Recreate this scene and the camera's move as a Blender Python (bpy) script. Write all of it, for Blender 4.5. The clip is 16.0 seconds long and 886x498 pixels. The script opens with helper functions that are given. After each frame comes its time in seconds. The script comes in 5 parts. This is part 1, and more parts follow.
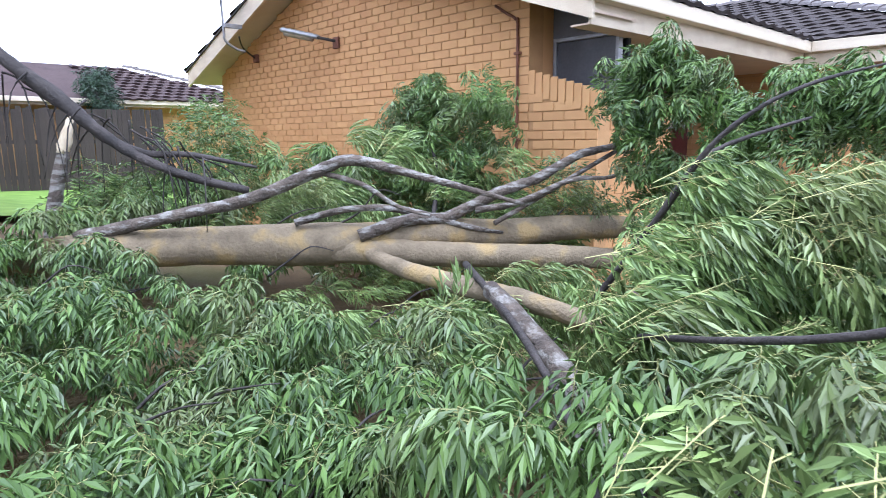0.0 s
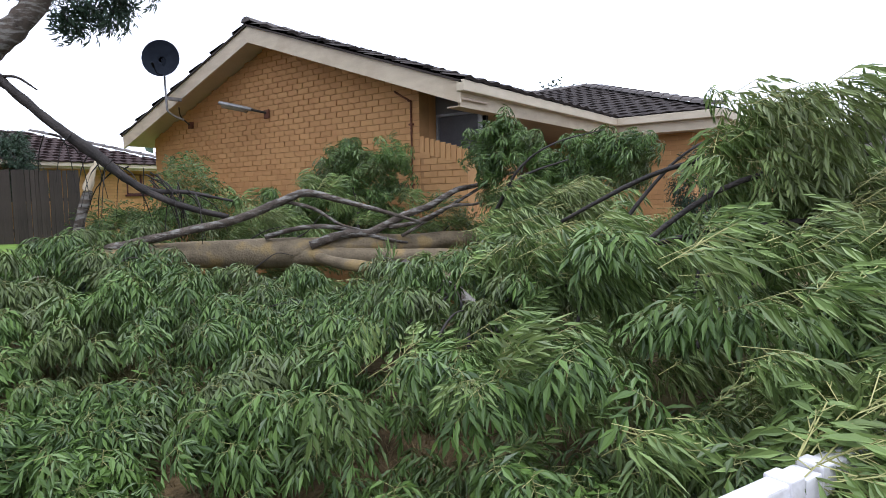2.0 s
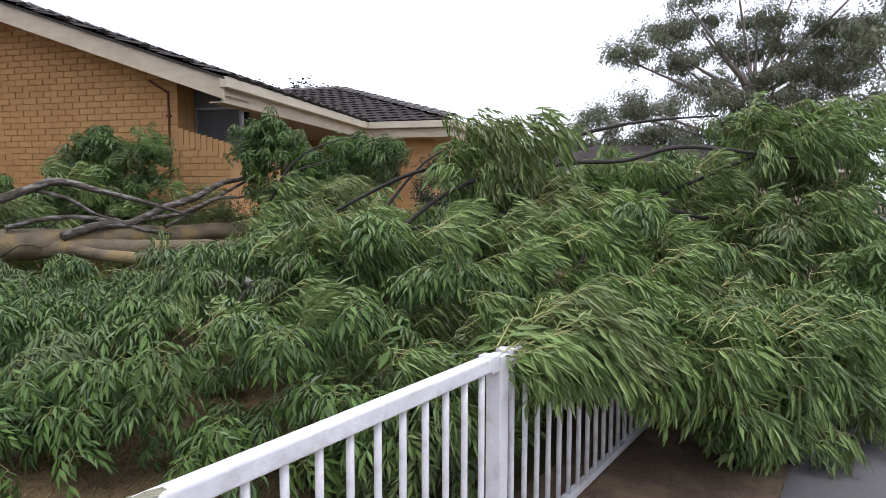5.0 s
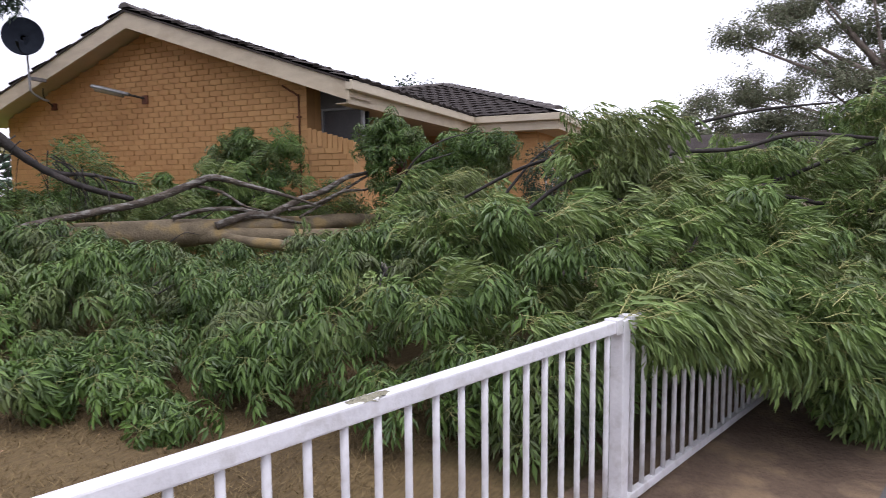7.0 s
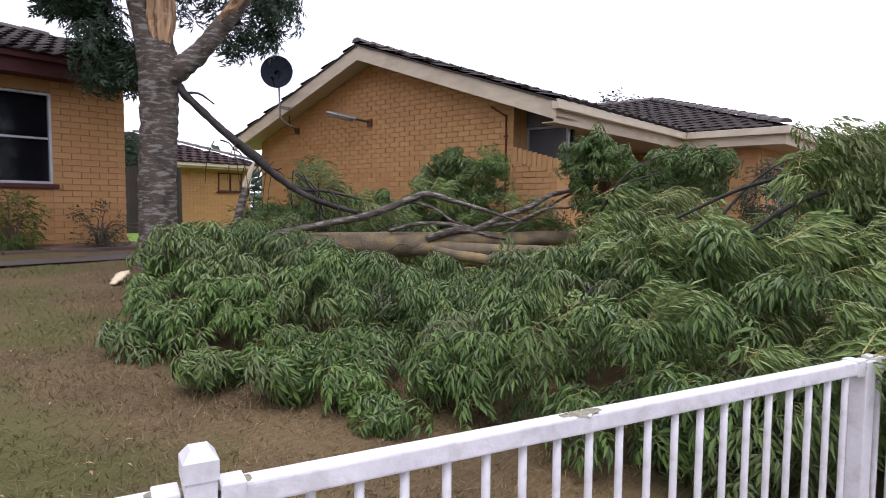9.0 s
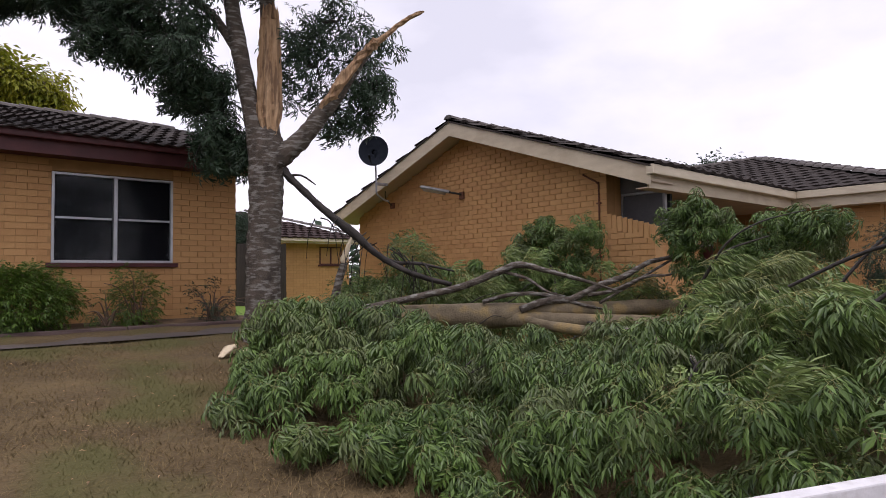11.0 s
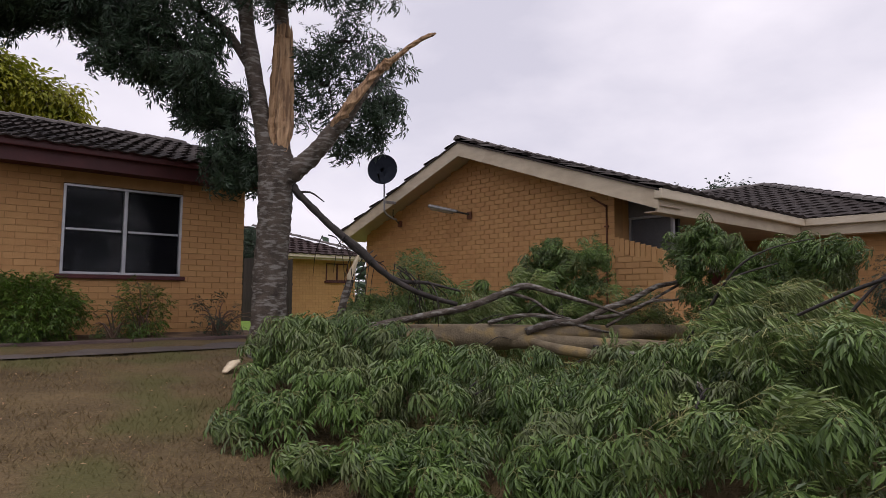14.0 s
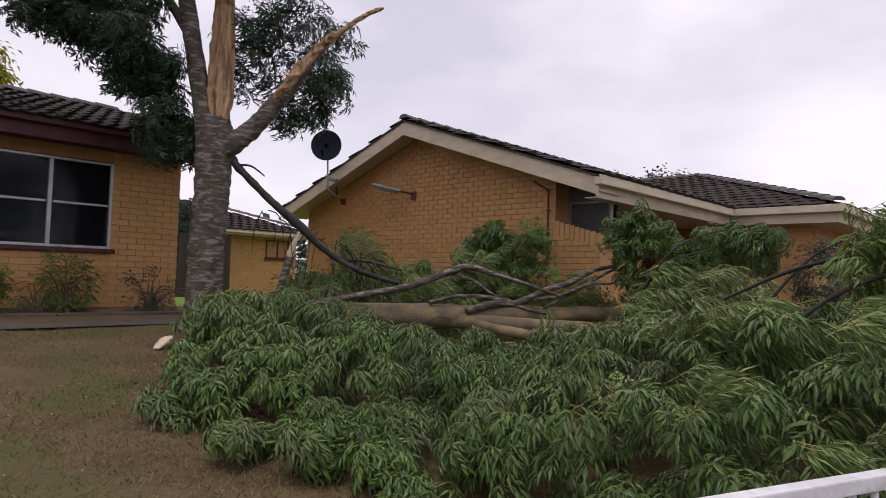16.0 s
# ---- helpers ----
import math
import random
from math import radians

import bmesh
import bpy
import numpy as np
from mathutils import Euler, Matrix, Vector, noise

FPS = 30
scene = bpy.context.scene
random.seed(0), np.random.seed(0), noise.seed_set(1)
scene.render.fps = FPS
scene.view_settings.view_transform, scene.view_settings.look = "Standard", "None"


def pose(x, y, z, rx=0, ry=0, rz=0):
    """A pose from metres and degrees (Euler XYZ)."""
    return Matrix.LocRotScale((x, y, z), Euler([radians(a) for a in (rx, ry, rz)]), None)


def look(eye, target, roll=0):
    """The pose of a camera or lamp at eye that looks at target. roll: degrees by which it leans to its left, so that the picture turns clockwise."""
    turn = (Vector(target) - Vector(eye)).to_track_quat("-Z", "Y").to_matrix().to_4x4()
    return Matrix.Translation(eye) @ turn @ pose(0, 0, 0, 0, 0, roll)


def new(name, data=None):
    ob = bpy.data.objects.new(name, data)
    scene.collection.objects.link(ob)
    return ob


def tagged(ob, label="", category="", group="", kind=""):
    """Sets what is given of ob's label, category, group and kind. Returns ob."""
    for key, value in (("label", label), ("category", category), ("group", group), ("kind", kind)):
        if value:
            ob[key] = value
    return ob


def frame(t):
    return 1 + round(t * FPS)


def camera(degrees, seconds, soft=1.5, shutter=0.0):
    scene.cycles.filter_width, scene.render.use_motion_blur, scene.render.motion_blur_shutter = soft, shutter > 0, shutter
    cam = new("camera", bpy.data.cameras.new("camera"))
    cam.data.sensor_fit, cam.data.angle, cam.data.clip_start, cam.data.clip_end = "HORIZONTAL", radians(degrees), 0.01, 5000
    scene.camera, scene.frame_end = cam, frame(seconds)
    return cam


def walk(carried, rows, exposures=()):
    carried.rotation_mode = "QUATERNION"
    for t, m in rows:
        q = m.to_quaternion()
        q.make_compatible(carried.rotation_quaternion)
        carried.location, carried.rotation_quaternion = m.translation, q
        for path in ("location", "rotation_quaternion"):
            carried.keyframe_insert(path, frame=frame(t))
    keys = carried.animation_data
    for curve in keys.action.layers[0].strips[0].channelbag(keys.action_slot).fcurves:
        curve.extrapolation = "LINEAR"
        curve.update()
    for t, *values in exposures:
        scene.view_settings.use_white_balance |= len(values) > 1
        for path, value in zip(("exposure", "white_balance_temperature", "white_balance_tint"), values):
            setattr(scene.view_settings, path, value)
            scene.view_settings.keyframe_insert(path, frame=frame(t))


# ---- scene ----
cam = camera(70.6, 16.0, soft=0.8, shutter=0.22)
PATH = [
    (0, (4.269, 2.275, 1.72), (5.611, 3.717, 1.375), -0.5),
    (0.5, (3.95, 2.033, 1.68), (5.413, 3.365, 1.384), -0.6),
    (1, (2.994, 1.307, 1.52), (4.549, 2.552, 1.339), -0.3),
    (1.5, (2.437, 0.884, 1.463), (4.025, 2.09, 1.305), -0.3),
    (2, (2.416, 0.884, 1.454), (4.014, 2.078, 1.308), -1.1),
    (2.5, (2.418, 0.87, 1.446), (4.116, 1.909, 1.257), 0.5),
    (3, (2.372, 0.761, 1.446), (4.201, 1.554, 1.294), 0.3),
    (3.5, (2.242, 0.639, 1.446), (4.14, 1.232, 1.231), 0.0),
    (4, (2.052, 0.655, 1.451), (3.988, 1.128, 1.288), 0.1),
    (6.5, (1.276, 0.762, 1.412), (3.186, 1.326, 1.23), 0.3),
    (7, (1.217, 0.735, 1.411), (3.052, 1.509, 1.227), -0.5),
    (7.5, (1.174, 0.727, 1.412), (2.933, 1.662, 1.235), 0.2),
    (8, (1.165, 0.73, 1.406), (2.845, 1.796, 1.208), 0.5),
    (8.5, (1.143, 0.733, 1.413), (2.731, 1.935, 1.229), 0.1),
    (9, (1.106, 0.744, 1.426), (2.619, 2.045, 1.294), 0.5),
    (9.5, (1.11, 0.76, 1.436), (2.54, 2.156, 1.36), -0.4),
    (12, (1.144, 0.732, 1.472), (2.421, 2.265, 1.61), -0.5),
    (12.5, (1.128, 0.748, 1.462), (2.403, 2.281, 1.615), -0.3),
    (13, (1.13, 0.741, 1.47), (2.396, 2.279, 1.645), -0.1),
    (13.5, (1.129, 0.741, 1.48), (2.397, 2.278, 1.649), 0.1),
    (14, (1.131, 0.745, 1.475), (2.416, 2.271, 1.62), 0.6),
    (14.5, (1.139, 0.745, 1.457), (2.426, 2.268, 1.607), 0.6),
    (15, (1.14, 0.742, 1.462), (2.463, 2.233, 1.612), 0.7),
    (15.5, (1.146, 0.742, 1.461), (2.481, 2.225, 1.6), 0.8),
    (16, (1.145, 0.743, 1.459), (2.565, 2.148, 1.547), 1.8),
]
EXPOSURES = [(0, 1.72, 5270, 15), (0.5, 1.6, 5320, 16), (1.0, 1.0, 5520, 12), (1.5, 0.64, 5720, 12), (4, 0.59, 5820, 12), (6.5, 0.37, 6120, 17), (9, 0.47, 6070, 20), (9.7, 0.46, 6170, 21), (12, -0.3, 6500, 20), (16, -0.26, 6500, 20)]
walk(cam, [(t, look(eye, target, roll)) for t, eye, target, roll in PATH], EXPOSURES)

# ---- world and sun: a bright overcast sky ----
world = bpy.data.worlds.new("overcast_sky")
scene.world = world
world.use_nodes = True
wn, wl = world.node_tree.nodes, world.node_tree.links
wn.clear()
sky = wn.new("ShaderNodeTexSky")
sky.sky_type, sky.sun_disc = "NISHITA", False
sky.sun_elevation, sky.sun_rotation = radians(69), radians(200)
coord = wn.new("ShaderNodeTexCoord")
cloud = wn.new("ShaderNodeTexNoise")
cloud.inputs["Scale"].default_value, cloud.inputs["Detail"].default_value = 2.2, 6
stretch = wn.new("ShaderNodeMapping")
stretch.inputs["Scale"].default_value = (1, 1, 2.2)
ramp = wn.new("ShaderNodeValToRGB")
ramp.color_ramp.elements[0].position, ramp.color_ramp.elements[0].color = 0.32, (0.66, 0.67, 0.74, 1)
ramp.color_ramp.elements[1].position, ramp.color_ramp.elements[1].color = 0.66, (1.0, 0.99, 1.02, 1)
gain = wn.new("ShaderNodeMix")
gain.data_type, gain.blend_type = "RGBA", "MIX"
gain.inputs["Factor"].default_value = 0.9
scale_sky = wn.new("ShaderNodeVectorMath")
scale_sky.operation = "SCALE"
scale_sky.inputs["Scale"].default_value = 0.09
back = wn.new("ShaderNodeBackground")
back.inputs["Strength"].default_value = 1.28
wout = wn.new("ShaderNodeOutputWorld")
wl.new(coord.outputs["Generated"], stretch.inputs["Vector"])
wl.new(stretch.outputs["Vector"], cloud.inputs["Vector"])
wl.new(cloud.outputs["Fac"], ramp.inputs["Fac"])
wl.new(sky.outputs["Color"], scale_sky.inputs[0])
wl.new(scale_sky.outputs["Vector"], gain.inputs["A"])
wl.new(ramp.outputs["Color"], gain.inputs["B"])
wl.new(gain.outputs["Result"], back.inputs["Color"])
wl.new(back.outputs["Background"], wout.inputs["Surface"])
sun = new("sun", bpy.data.lights.new("sun", "SUN"))
sun.data.energy, sun.data.angle, sun.data.color = 1.3, radians(35), (1.0, 0.97, 0.92)
sun.matrix_world = look((0, 0, 20), (4.2, 6.3, 0))


# ---- materials ----
def material(name, dark, light, scale=8.0, rough=0.7, bump=0.2, bump_scale=60.0, island=0.0, obj=0.0, metal=0.0, fine=0.25,
             stretch3=(1, 1, 1), translucent=0.0, spec=0.4, third=None, third_scale=1.3, third_amount=0.6, third_stretch=(1, 1, 1)):
    """A two-scale mottled surface: broad stains, fine grain, a bump and, where asked, a change from piece to piece."""
    m = bpy.data.materials.new(name)
    m.use_nodes = True
    n, l = m.node_tree.nodes, m.node_tree.links
    n.clear()
    out, bsdf = n.new("ShaderNodeOutputMaterial"), n.new("ShaderNodeBsdfPrincipled")
    tex, mp = n.new("ShaderNodeTexCoord"), n.new("ShaderNodeMapping")
    mp.inputs["Scale"].default_value = stretch3
    l.new(tex.outputs["Object"], mp.inputs["Vector"])
    broad, grain = n.new("ShaderNodeTexNoise"), n.new("ShaderNodeTexNoise")
    broad.inputs["Scale"].default_value, broad.inputs["Detail"].default_value = scale, 5
    grain.inputs["Scale"].default_value, grain.inputs["Detail"].default_value = bump_scale, 4
    for a in (broad, grain):
        l.new(mp.outputs["Vector"], a.inputs["Vector"])
    mixf = n.new("ShaderNodeMix")
    mixf.inputs["Factor"].default_value = fine
    l.new(broad.outputs["Fac"], mixf.inputs["A"])
    l.new(grain.outputs["Fac"], mixf.inputs["B"])
    fac = mixf.outputs["Result"]
    sharp = n.new("ShaderNodeMapRange")
    sharp.inputs["From Min"].default_value, sharp.inputs["From Max"].default_value = 0.3, 0.7
    l.new(fac, sharp.inputs["Value"])
    fac = sharp.outputs["Result"]
    for amount, kind in ((island, "ShaderNodeNewGeometry"), (obj, "ShaderNodeObjectInfo")):
        if amount:
            g, mix = n.new(kind), n.new("ShaderNodeMix")
            mix.inputs["Factor"].default_value = amount
            l.new(fac, mix.inputs["A"])
            l.new(g.outputs["Random Per Island" if kind == "ShaderNodeNewGeometry" else "Random"], mix.inputs["B"])
            fac = mix.outputs["Result"]
    col = n.new("ShaderNodeMix")
    col.data_type = "RGBA"
    l.new(fac, col.inputs["Factor"])
    col.inputs["A"].default_value, col.inputs["B"].default_value = (*dark, 1), (*light, 1)
    colour = col.outputs["Result"]
    if third:
        patch, pr, mix3 = n.new("ShaderNodeTexNoise"), n.new("ShaderNodeMapRange"), n.new("ShaderNodeMix")
        patch.inputs["Scale"].default_value, patch.inputs["Detail"].default_value = third_scale, 6
        pmap = n.new("ShaderNodeMapping")
        pmap.inputs["Scale"].default_value = third_stretch
        l.new(tex.outputs["Object"], pmap.inputs["Vector"])
        l.new(pmap.outputs["Vector"], patch.inputs["Vector"])
        pr.inputs["From Min"].default_value, pr.inputs["From Max"].default_value = 0.5, 0.62
        pr.inputs["To Max"].default_value = third_amount
        l.new(patch.outputs["Fac"], pr.inputs["Value"])
        mix3.data_type = "RGBA"
        l.new(pr.outputs["Result"], mix3.inputs["Factor"])
        l.new(colour, mix3.inputs["A"])
        mix3.inputs["B"].default_value = (*third, 1)
        colour = mix3.outputs["Result"]
    l.new(colour, bsdf.inputs["Base Color"])
    bsdf.inputs["Roughness"].default_value, bsdf.inputs["Metallic"].default_value = rough, metal
    bsdf.inputs["Specular IOR Level"].default_value = spec
    if bump:
        b = n.new("ShaderNodeBump")
        b.inputs["Strength"].default_value, b.inputs["Distance"].default_value = bump, 0.02
        l.new(grain.outputs["Fac"], b.inputs["Height"])
        l.new(b.outputs["Normal"], bsdf.inputs["Normal"])
    surface = bsdf.outputs["BSDF"]
    if translucent:
        tr, ms = n.new("ShaderNodeBsdfTranslucent"), n.new("ShaderNodeMixShader")
        ms.inputs["Fac"].default_value = translucent
        l.new(colour, tr.inputs["Color"])
        l.new(surface, ms.inputs[1])
        l.new(tr.outputs["BSDF"], ms.inputs[2])
        surface = ms.outputs["Shader"]
    l.new(surface, out.inputs["Surface"])
    return m


BRICK = material("orange_brick", (0.45, 0.235, 0.096), (0.63, 0.37, 0.158), 5, 0.85, 0.25, 90, island=0.5, obj=0.35)
MORTAR = material("mortar", (0.38, 0.21, 0.09), (0.50, 0.295, 0.13), 6, 0.95, 0.3, 90)
TILE = material("dark_roof_tile", (0.018, 0.014, 0.013), (0.062, 0.050, 0.045), 3, 0.88, 0.3, 50, island=0.4, obj=0.3, spec=0.2, third=(0.085, 0.072, 0.064), third_scale=0.9, third_amount=0.4)
BROWN_TILE = material("brown_roof_tile", (0.030, 0.019, 0.018), (0.075, 0.050, 0.047), 3, 0.88, 0.3, 50, island=0.4, spec=0.2)
RIDGE = material("worn_ridge_tile", (0.06, 0.05, 0.05), (0.15, 0.13, 0.12), 4, 0.7, 0.3, 60, island=0.4)
CREAM = material("cream_paint", (0.48, 0.40, 0.29), (0.64, 0.55, 0.41), 3, 0.55, 0.08, 40, stretch3=(1, 1, 4), third=(0.40, 0.31, 0.21), third_scale=2.5, third_amount=0.35)
CREAM_LIGHT = material("pale_gutter_paint", (0.52, 0.445, 0.33), (0.65, 0.57, 0.44), 3, 0.5, 0.08, 40, stretch3=(1, 1, 4))
SOFFIT = material("soffit_paint", (0.46, 0.36, 0.27), (0.56, 0.45, 0.34), 3, 0.7, 0.05, 40)
MAROON = material("maroon_paint", (0.055, 0.012, 0.014), (0.10, 0.024, 0.024), 3, 0.5, 0.1, 40)
WHITE = material("white_fence_paint", (0.62, 0.61, 0.63), (0.80, 0.79, 0.81), 6, 0.42, 0.12, 60, third=(0.40, 0.37, 0.33), third_scale=16, third_amount=0.3)
LICHEN = material("grey_green_lichen", (0.20, 0.19, 0.12), (0.42, 0.40, 0.30), 40, 0.95, 0.9, 120)
ALU = material("aluminium_frame", (0.42, 0.43, 0.46), (0.6, 0.61, 0.63), 6, 0.4, 0.05, 60, metal=0.5)
DISH = material("dark_dish_mesh", (0.006, 0.008, 0.013), (0.014, 0.018, 0.026), 8, 0.85, 0.2, 200, spec=0.1)
STEEL = material("galvanised_steel", (0.22, 0.22, 0.23), (0.40, 0.40, 0.41), 9, 0.5, 0.1, 90, metal=0.6)
RUST = material("rusty_conduit", (0.10, 0.035, 0.02), (0.2, 0.08, 0.045), 9, 0.8, 0.3, 90)
LENS = material("grey_lamp_diffuser", (0.20, 0.155, 0.11), (0.34, 0.28, 0.21), 6, 0.35, 0.05, 60)
LEAF = material("ash_leaf", (0.010, 0.030, 0.007), (0.168, 0.276, 0.060), 3, 0.42, 0.0, 30, island=0.74, obj=0.22, translucent=0.12, spec=0.5, third=(0.13, 0.135, 0.06), third_scale=1.4, third_amount=0.5)
LEAF_PALE = material("windblown_ash_leaf", (0.014, 0.043, 0.010), (0.310, 0.430, 0.130), 3, 0.42, 0.0, 30, island=0.74, obj=0.2, translucent=0.18, spec=0.52, third=(0.20, 0.20, 0.085), third_scale=1.2, third_amount=0.4)
# darker green than ash_leaf: the standing crown's shade is in the colour
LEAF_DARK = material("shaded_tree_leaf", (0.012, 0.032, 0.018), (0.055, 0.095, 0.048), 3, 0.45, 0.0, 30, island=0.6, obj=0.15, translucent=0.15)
GUM = material("gum_leaf", (0.085, 0.10, 0.055), (0.255, 0.275, 0.165), 1, 0.5, 0.0, 30, island=0.6, translucent=0.2)
YELLOW_LEAF = material("yellow_green_leaf", (0.11, 0.16, 0.010), (0.46, 0.43, 0.03), 0.9, 0.5, 0.0, 30, island=0.5, translucent=0.25)
TWIG = material("yellow_green_twig", (0.12, 0.14, 0.045), (0.30, 0.29, 0.11), 8, 0.6, 0.1, 80, island=0.5)
TWIG_PALE = material("pale_yellow_twig", (0.20, 0.21, 0.07), (0.42, 0.40, 0.16), 8, 0.6, 0.1, 80, island=0.5)
SHRUB = material("glossy_shrub_leaf", (0.022, 0.055, 0.008), (0.15, 0.26, 0.035), 3, 0.4, 0.0, 30, island=0.65, translucent=0.2)
BARK = material("lichen_bark", (0.040, 0.031, 0.025), (0.135, 0.108, 0.084), 9, 0.9, 0.9, 55, third=(0.34, 0.33, 0.30), third_scale=11, third_amount=0.55, third_stretch=(0.7, 0.7, 2.6))
LOG = material("smooth_log_bark", (0.105, 0.082, 0.050), (0.255, 0.20, 0.125), 5, 0.8, 0.5, 45, third=(0.30, 0.20, 0.05), third_scale=5, third_amount=0.45)
DARK_BARK = material("wet_dark_bark", (0.013, 0.011, 0.010), (0.055, 0.045, 0.04), 9, 0.75, 0.5, 50)
GUM_BARK = material("gum_bark", (0.13, 0.10, 0.085), (0.30, 0.25, 0.21), 3, 0.85, 0.4, 30)
TORN = material("torn_wood", (0.33, 0.18, 0.085), (0.68, 0.46, 0.27), 4, 0.8, 1.0, 30, stretch3=(7, 7, 0.5), third=(0.15, 0.085, 0.05), third_scale=5, third_amount=0.75, third_stretch=(4, 4, 0.5))
FRESH = material("fresh_split_wood", (0.66, 0.52, 0.33), (0.80, 0.70, 0.52), 5, 0.7, 0.5, 40, stretch3=(5, 5, 0.6))
SOIL_GRASS = material("dry_lawn", (0.044, 0.029, 0.014), (0.178, 0.124, 0.056), 1.3, 0.95, 0.8, 34, fine=0.48, stretch3=(0.7, 1.6, 1), third=(0.082, 0.084, 0.022), third_scale=0.8, third_amount=0.75)
STRAW = material("dry_grass_blades", (0.095, 0.066, 0.032), (0.27, 0.195, 0.09), 2, 0.85, 0.0, 30, island=0.7, third=(0.08, 0.11, 0.025), third_scale=0.8, third_amount=0.5)
BARE = material("bare_soil", (0.085, 0.055, 0.038), (0.20, 0.14, 0.095), 3, 0.95, 0.7, 40, fine=0.4, third=(0.30, 0.21, 0.12), third_scale=3, third_amount=0.5)
ASPHALT = material("grey_asphalt", (0.085, 0.08, 0.085), (0.16, 0.15, 0.15), 2, 0.9, 0.4, 120, fine=0.4)
CONCRETE = material("grey_concrete", (0.066, 0.052, 0.046), (0.118, 0.098, 0.088), 2, 0.9, 0.3, 70)
SLEEPER = material("weathered_sleeper", (0.075, 0.05, 0.048), (0.17, 0.12, 0.11), 3, 0.9, 0.5, 40, stretch3=(1, 6, 6))
PALING = material("grey_paling", (0.022, 0.018, 0.016), (0.075, 0.058, 0.052), 4, 0.9, 0.5, 30, stretch3=(6, 6, 0.6), obj=0.4)
GREEN_LAWN = material("green_lawn", (0.09, 0.17, 0.02), (0.19, 0.30, 0.05), 3, 0.9, 0.4, 60)
DRY_STEM = material("brown_stem", (0.10, 0.065, 0.05), (0.21, 0.14, 0.10), 6, 0.9, 0.3, 60, island=0.5)
# near-black colour that stands for the darkness indoors; no room is built
ROOM_SHADE = material("room_shade_sheet", (0.012, 0.012, 0.014), (0.03, 0.03, 0.034), 3, 0.9, 0.0, 30)
CURTAIN = material("grey_curtain", (0.03, 0.03, 0.037), (0.06, 0.06, 0.07), 4, 0.9, 0.2, 20, stretch3=(8, 1, 0.3))


GREY_PAINT = material("grey_eave_paint", (0.10, 0.095, 0.10), (0.16, 0.155, 0.16), 3, 0.6, 0.05, 40)
GREY_PANE = material("dusty_grey_pane", (0.055, 0.055, 0.06), (0.11, 0.11, 0.118), 2.5, 0.3, 0.02, 40)


def glass_material():
    m = bpy.data.materials.new("window_glass")
    m.use_nodes = True
    n, l = m.node_tree.nodes, m.node_tree.links
    n.clear()
    out, mix = n.new("ShaderNodeOutputMaterial"), n.new("ShaderNodeMixShader")
    tr, gl, fr = n.new("ShaderNodeBsdfTransparent"), n.new("ShaderNodeBsdfGlossy"), n.new("ShaderNodeFresnel")
    tr.inputs["Color"].default_value = (0.75, 0.77, 0.8, 1)
    gl.inputs["Roughness"].default_value = 0.03
    fr.inputs["IOR"].default_value = 1.26
    l.new(fr.outputs["Fac"], mix.inputs["Fac"])
    l.new(tr.outputs["BSDF"], mix.inputs[1])
    l.new(gl.outputs["BSDF"], mix.inputs[2])
    l.new(mix.outputs["Shader"], out.inputs["Surface"])
    return m


GLASS = glass_material()


# ---- mesh builders ----
def mesh_of(name, verts, faces, mat, smooth=False):
    me = bpy.data.meshes.new(name)
    me.from_pydata([tuple(v) for v in verts], [], faces)
    me.materials.append(mat)
    if smooth:
        me.polygons.foreach_set("use_smooth", [True] * len(me.polygons))
    me.update()
    return me


def mesh_np(name, verts, faces, mat, smooth=False):
    """verts (n,3) and faces (m,k) as numpy arrays, for large meshes."""
    me = bpy.data.meshes.new(name)
    k = faces.shape[1]
    me.vertices.add(len(verts))
    me.vertices.foreach_set("co", np.ascontiguousarray(verts, dtype=np.float32).ravel())
    me.loops.add(faces.size)
    me.loops.foreach_set("vertex_index", np.ascontiguousarray(faces, dtype=np.int32).ravel())
    me.polygons.add(len(faces))
    me.polygons.foreach_set("loop_start", np.arange(0, faces.size, k, dtype=np.int32))
    me.polygons.foreach_set("use_smooth", np.full(len(faces), smooth, dtype=bool))
    me.materials.append(mat)
    me.update(calc_edges=True)
    me.validate()
    return me


def part(name, me, parent=None, label="", kind=""):
    ob = new(name, me)
    if parent:
        ob.parent = parent
    return tagged(ob, label, kind=kind)


def thing(name, label, category, at=(0, 0, 0), group="", kind=""):
    ob = new(name)
    ob.location = at
    ob.empty_display_size = 0.1
    return tagged(ob, label, category, group, kind)


BOXF = [(0, 1, 3, 2), (4, 6, 7, 5), (0, 4, 5, 1), (2, 3, 7, 6), (0, 2, 6, 4), (1, 5, 7, 3)]


def box(name, lo, hi, mat, bevel=0.0):
    bm = bmesh.new()
    vs = [bm.verts.new((x, y, z)) for x in (lo[0], hi[0]) for y in (lo[1], hi[1]) for z in (lo[2], hi[2])]
    for f in BOXF:
        bm.faces.new([vs[i] for i in f])
    bmesh.ops.recalc_face_normals(bm, faces=bm.faces)
    if bevel:
        bmesh.ops.bevel(bm, geom=bm.edges[:], offset=bevel, segments=2, affect="EDGES", profile=0.6)
    me = bpy.data.meshes.new(name)
    bm.to_mesh(me)
    bm.free()
    me.materials.append(mat)
    return me


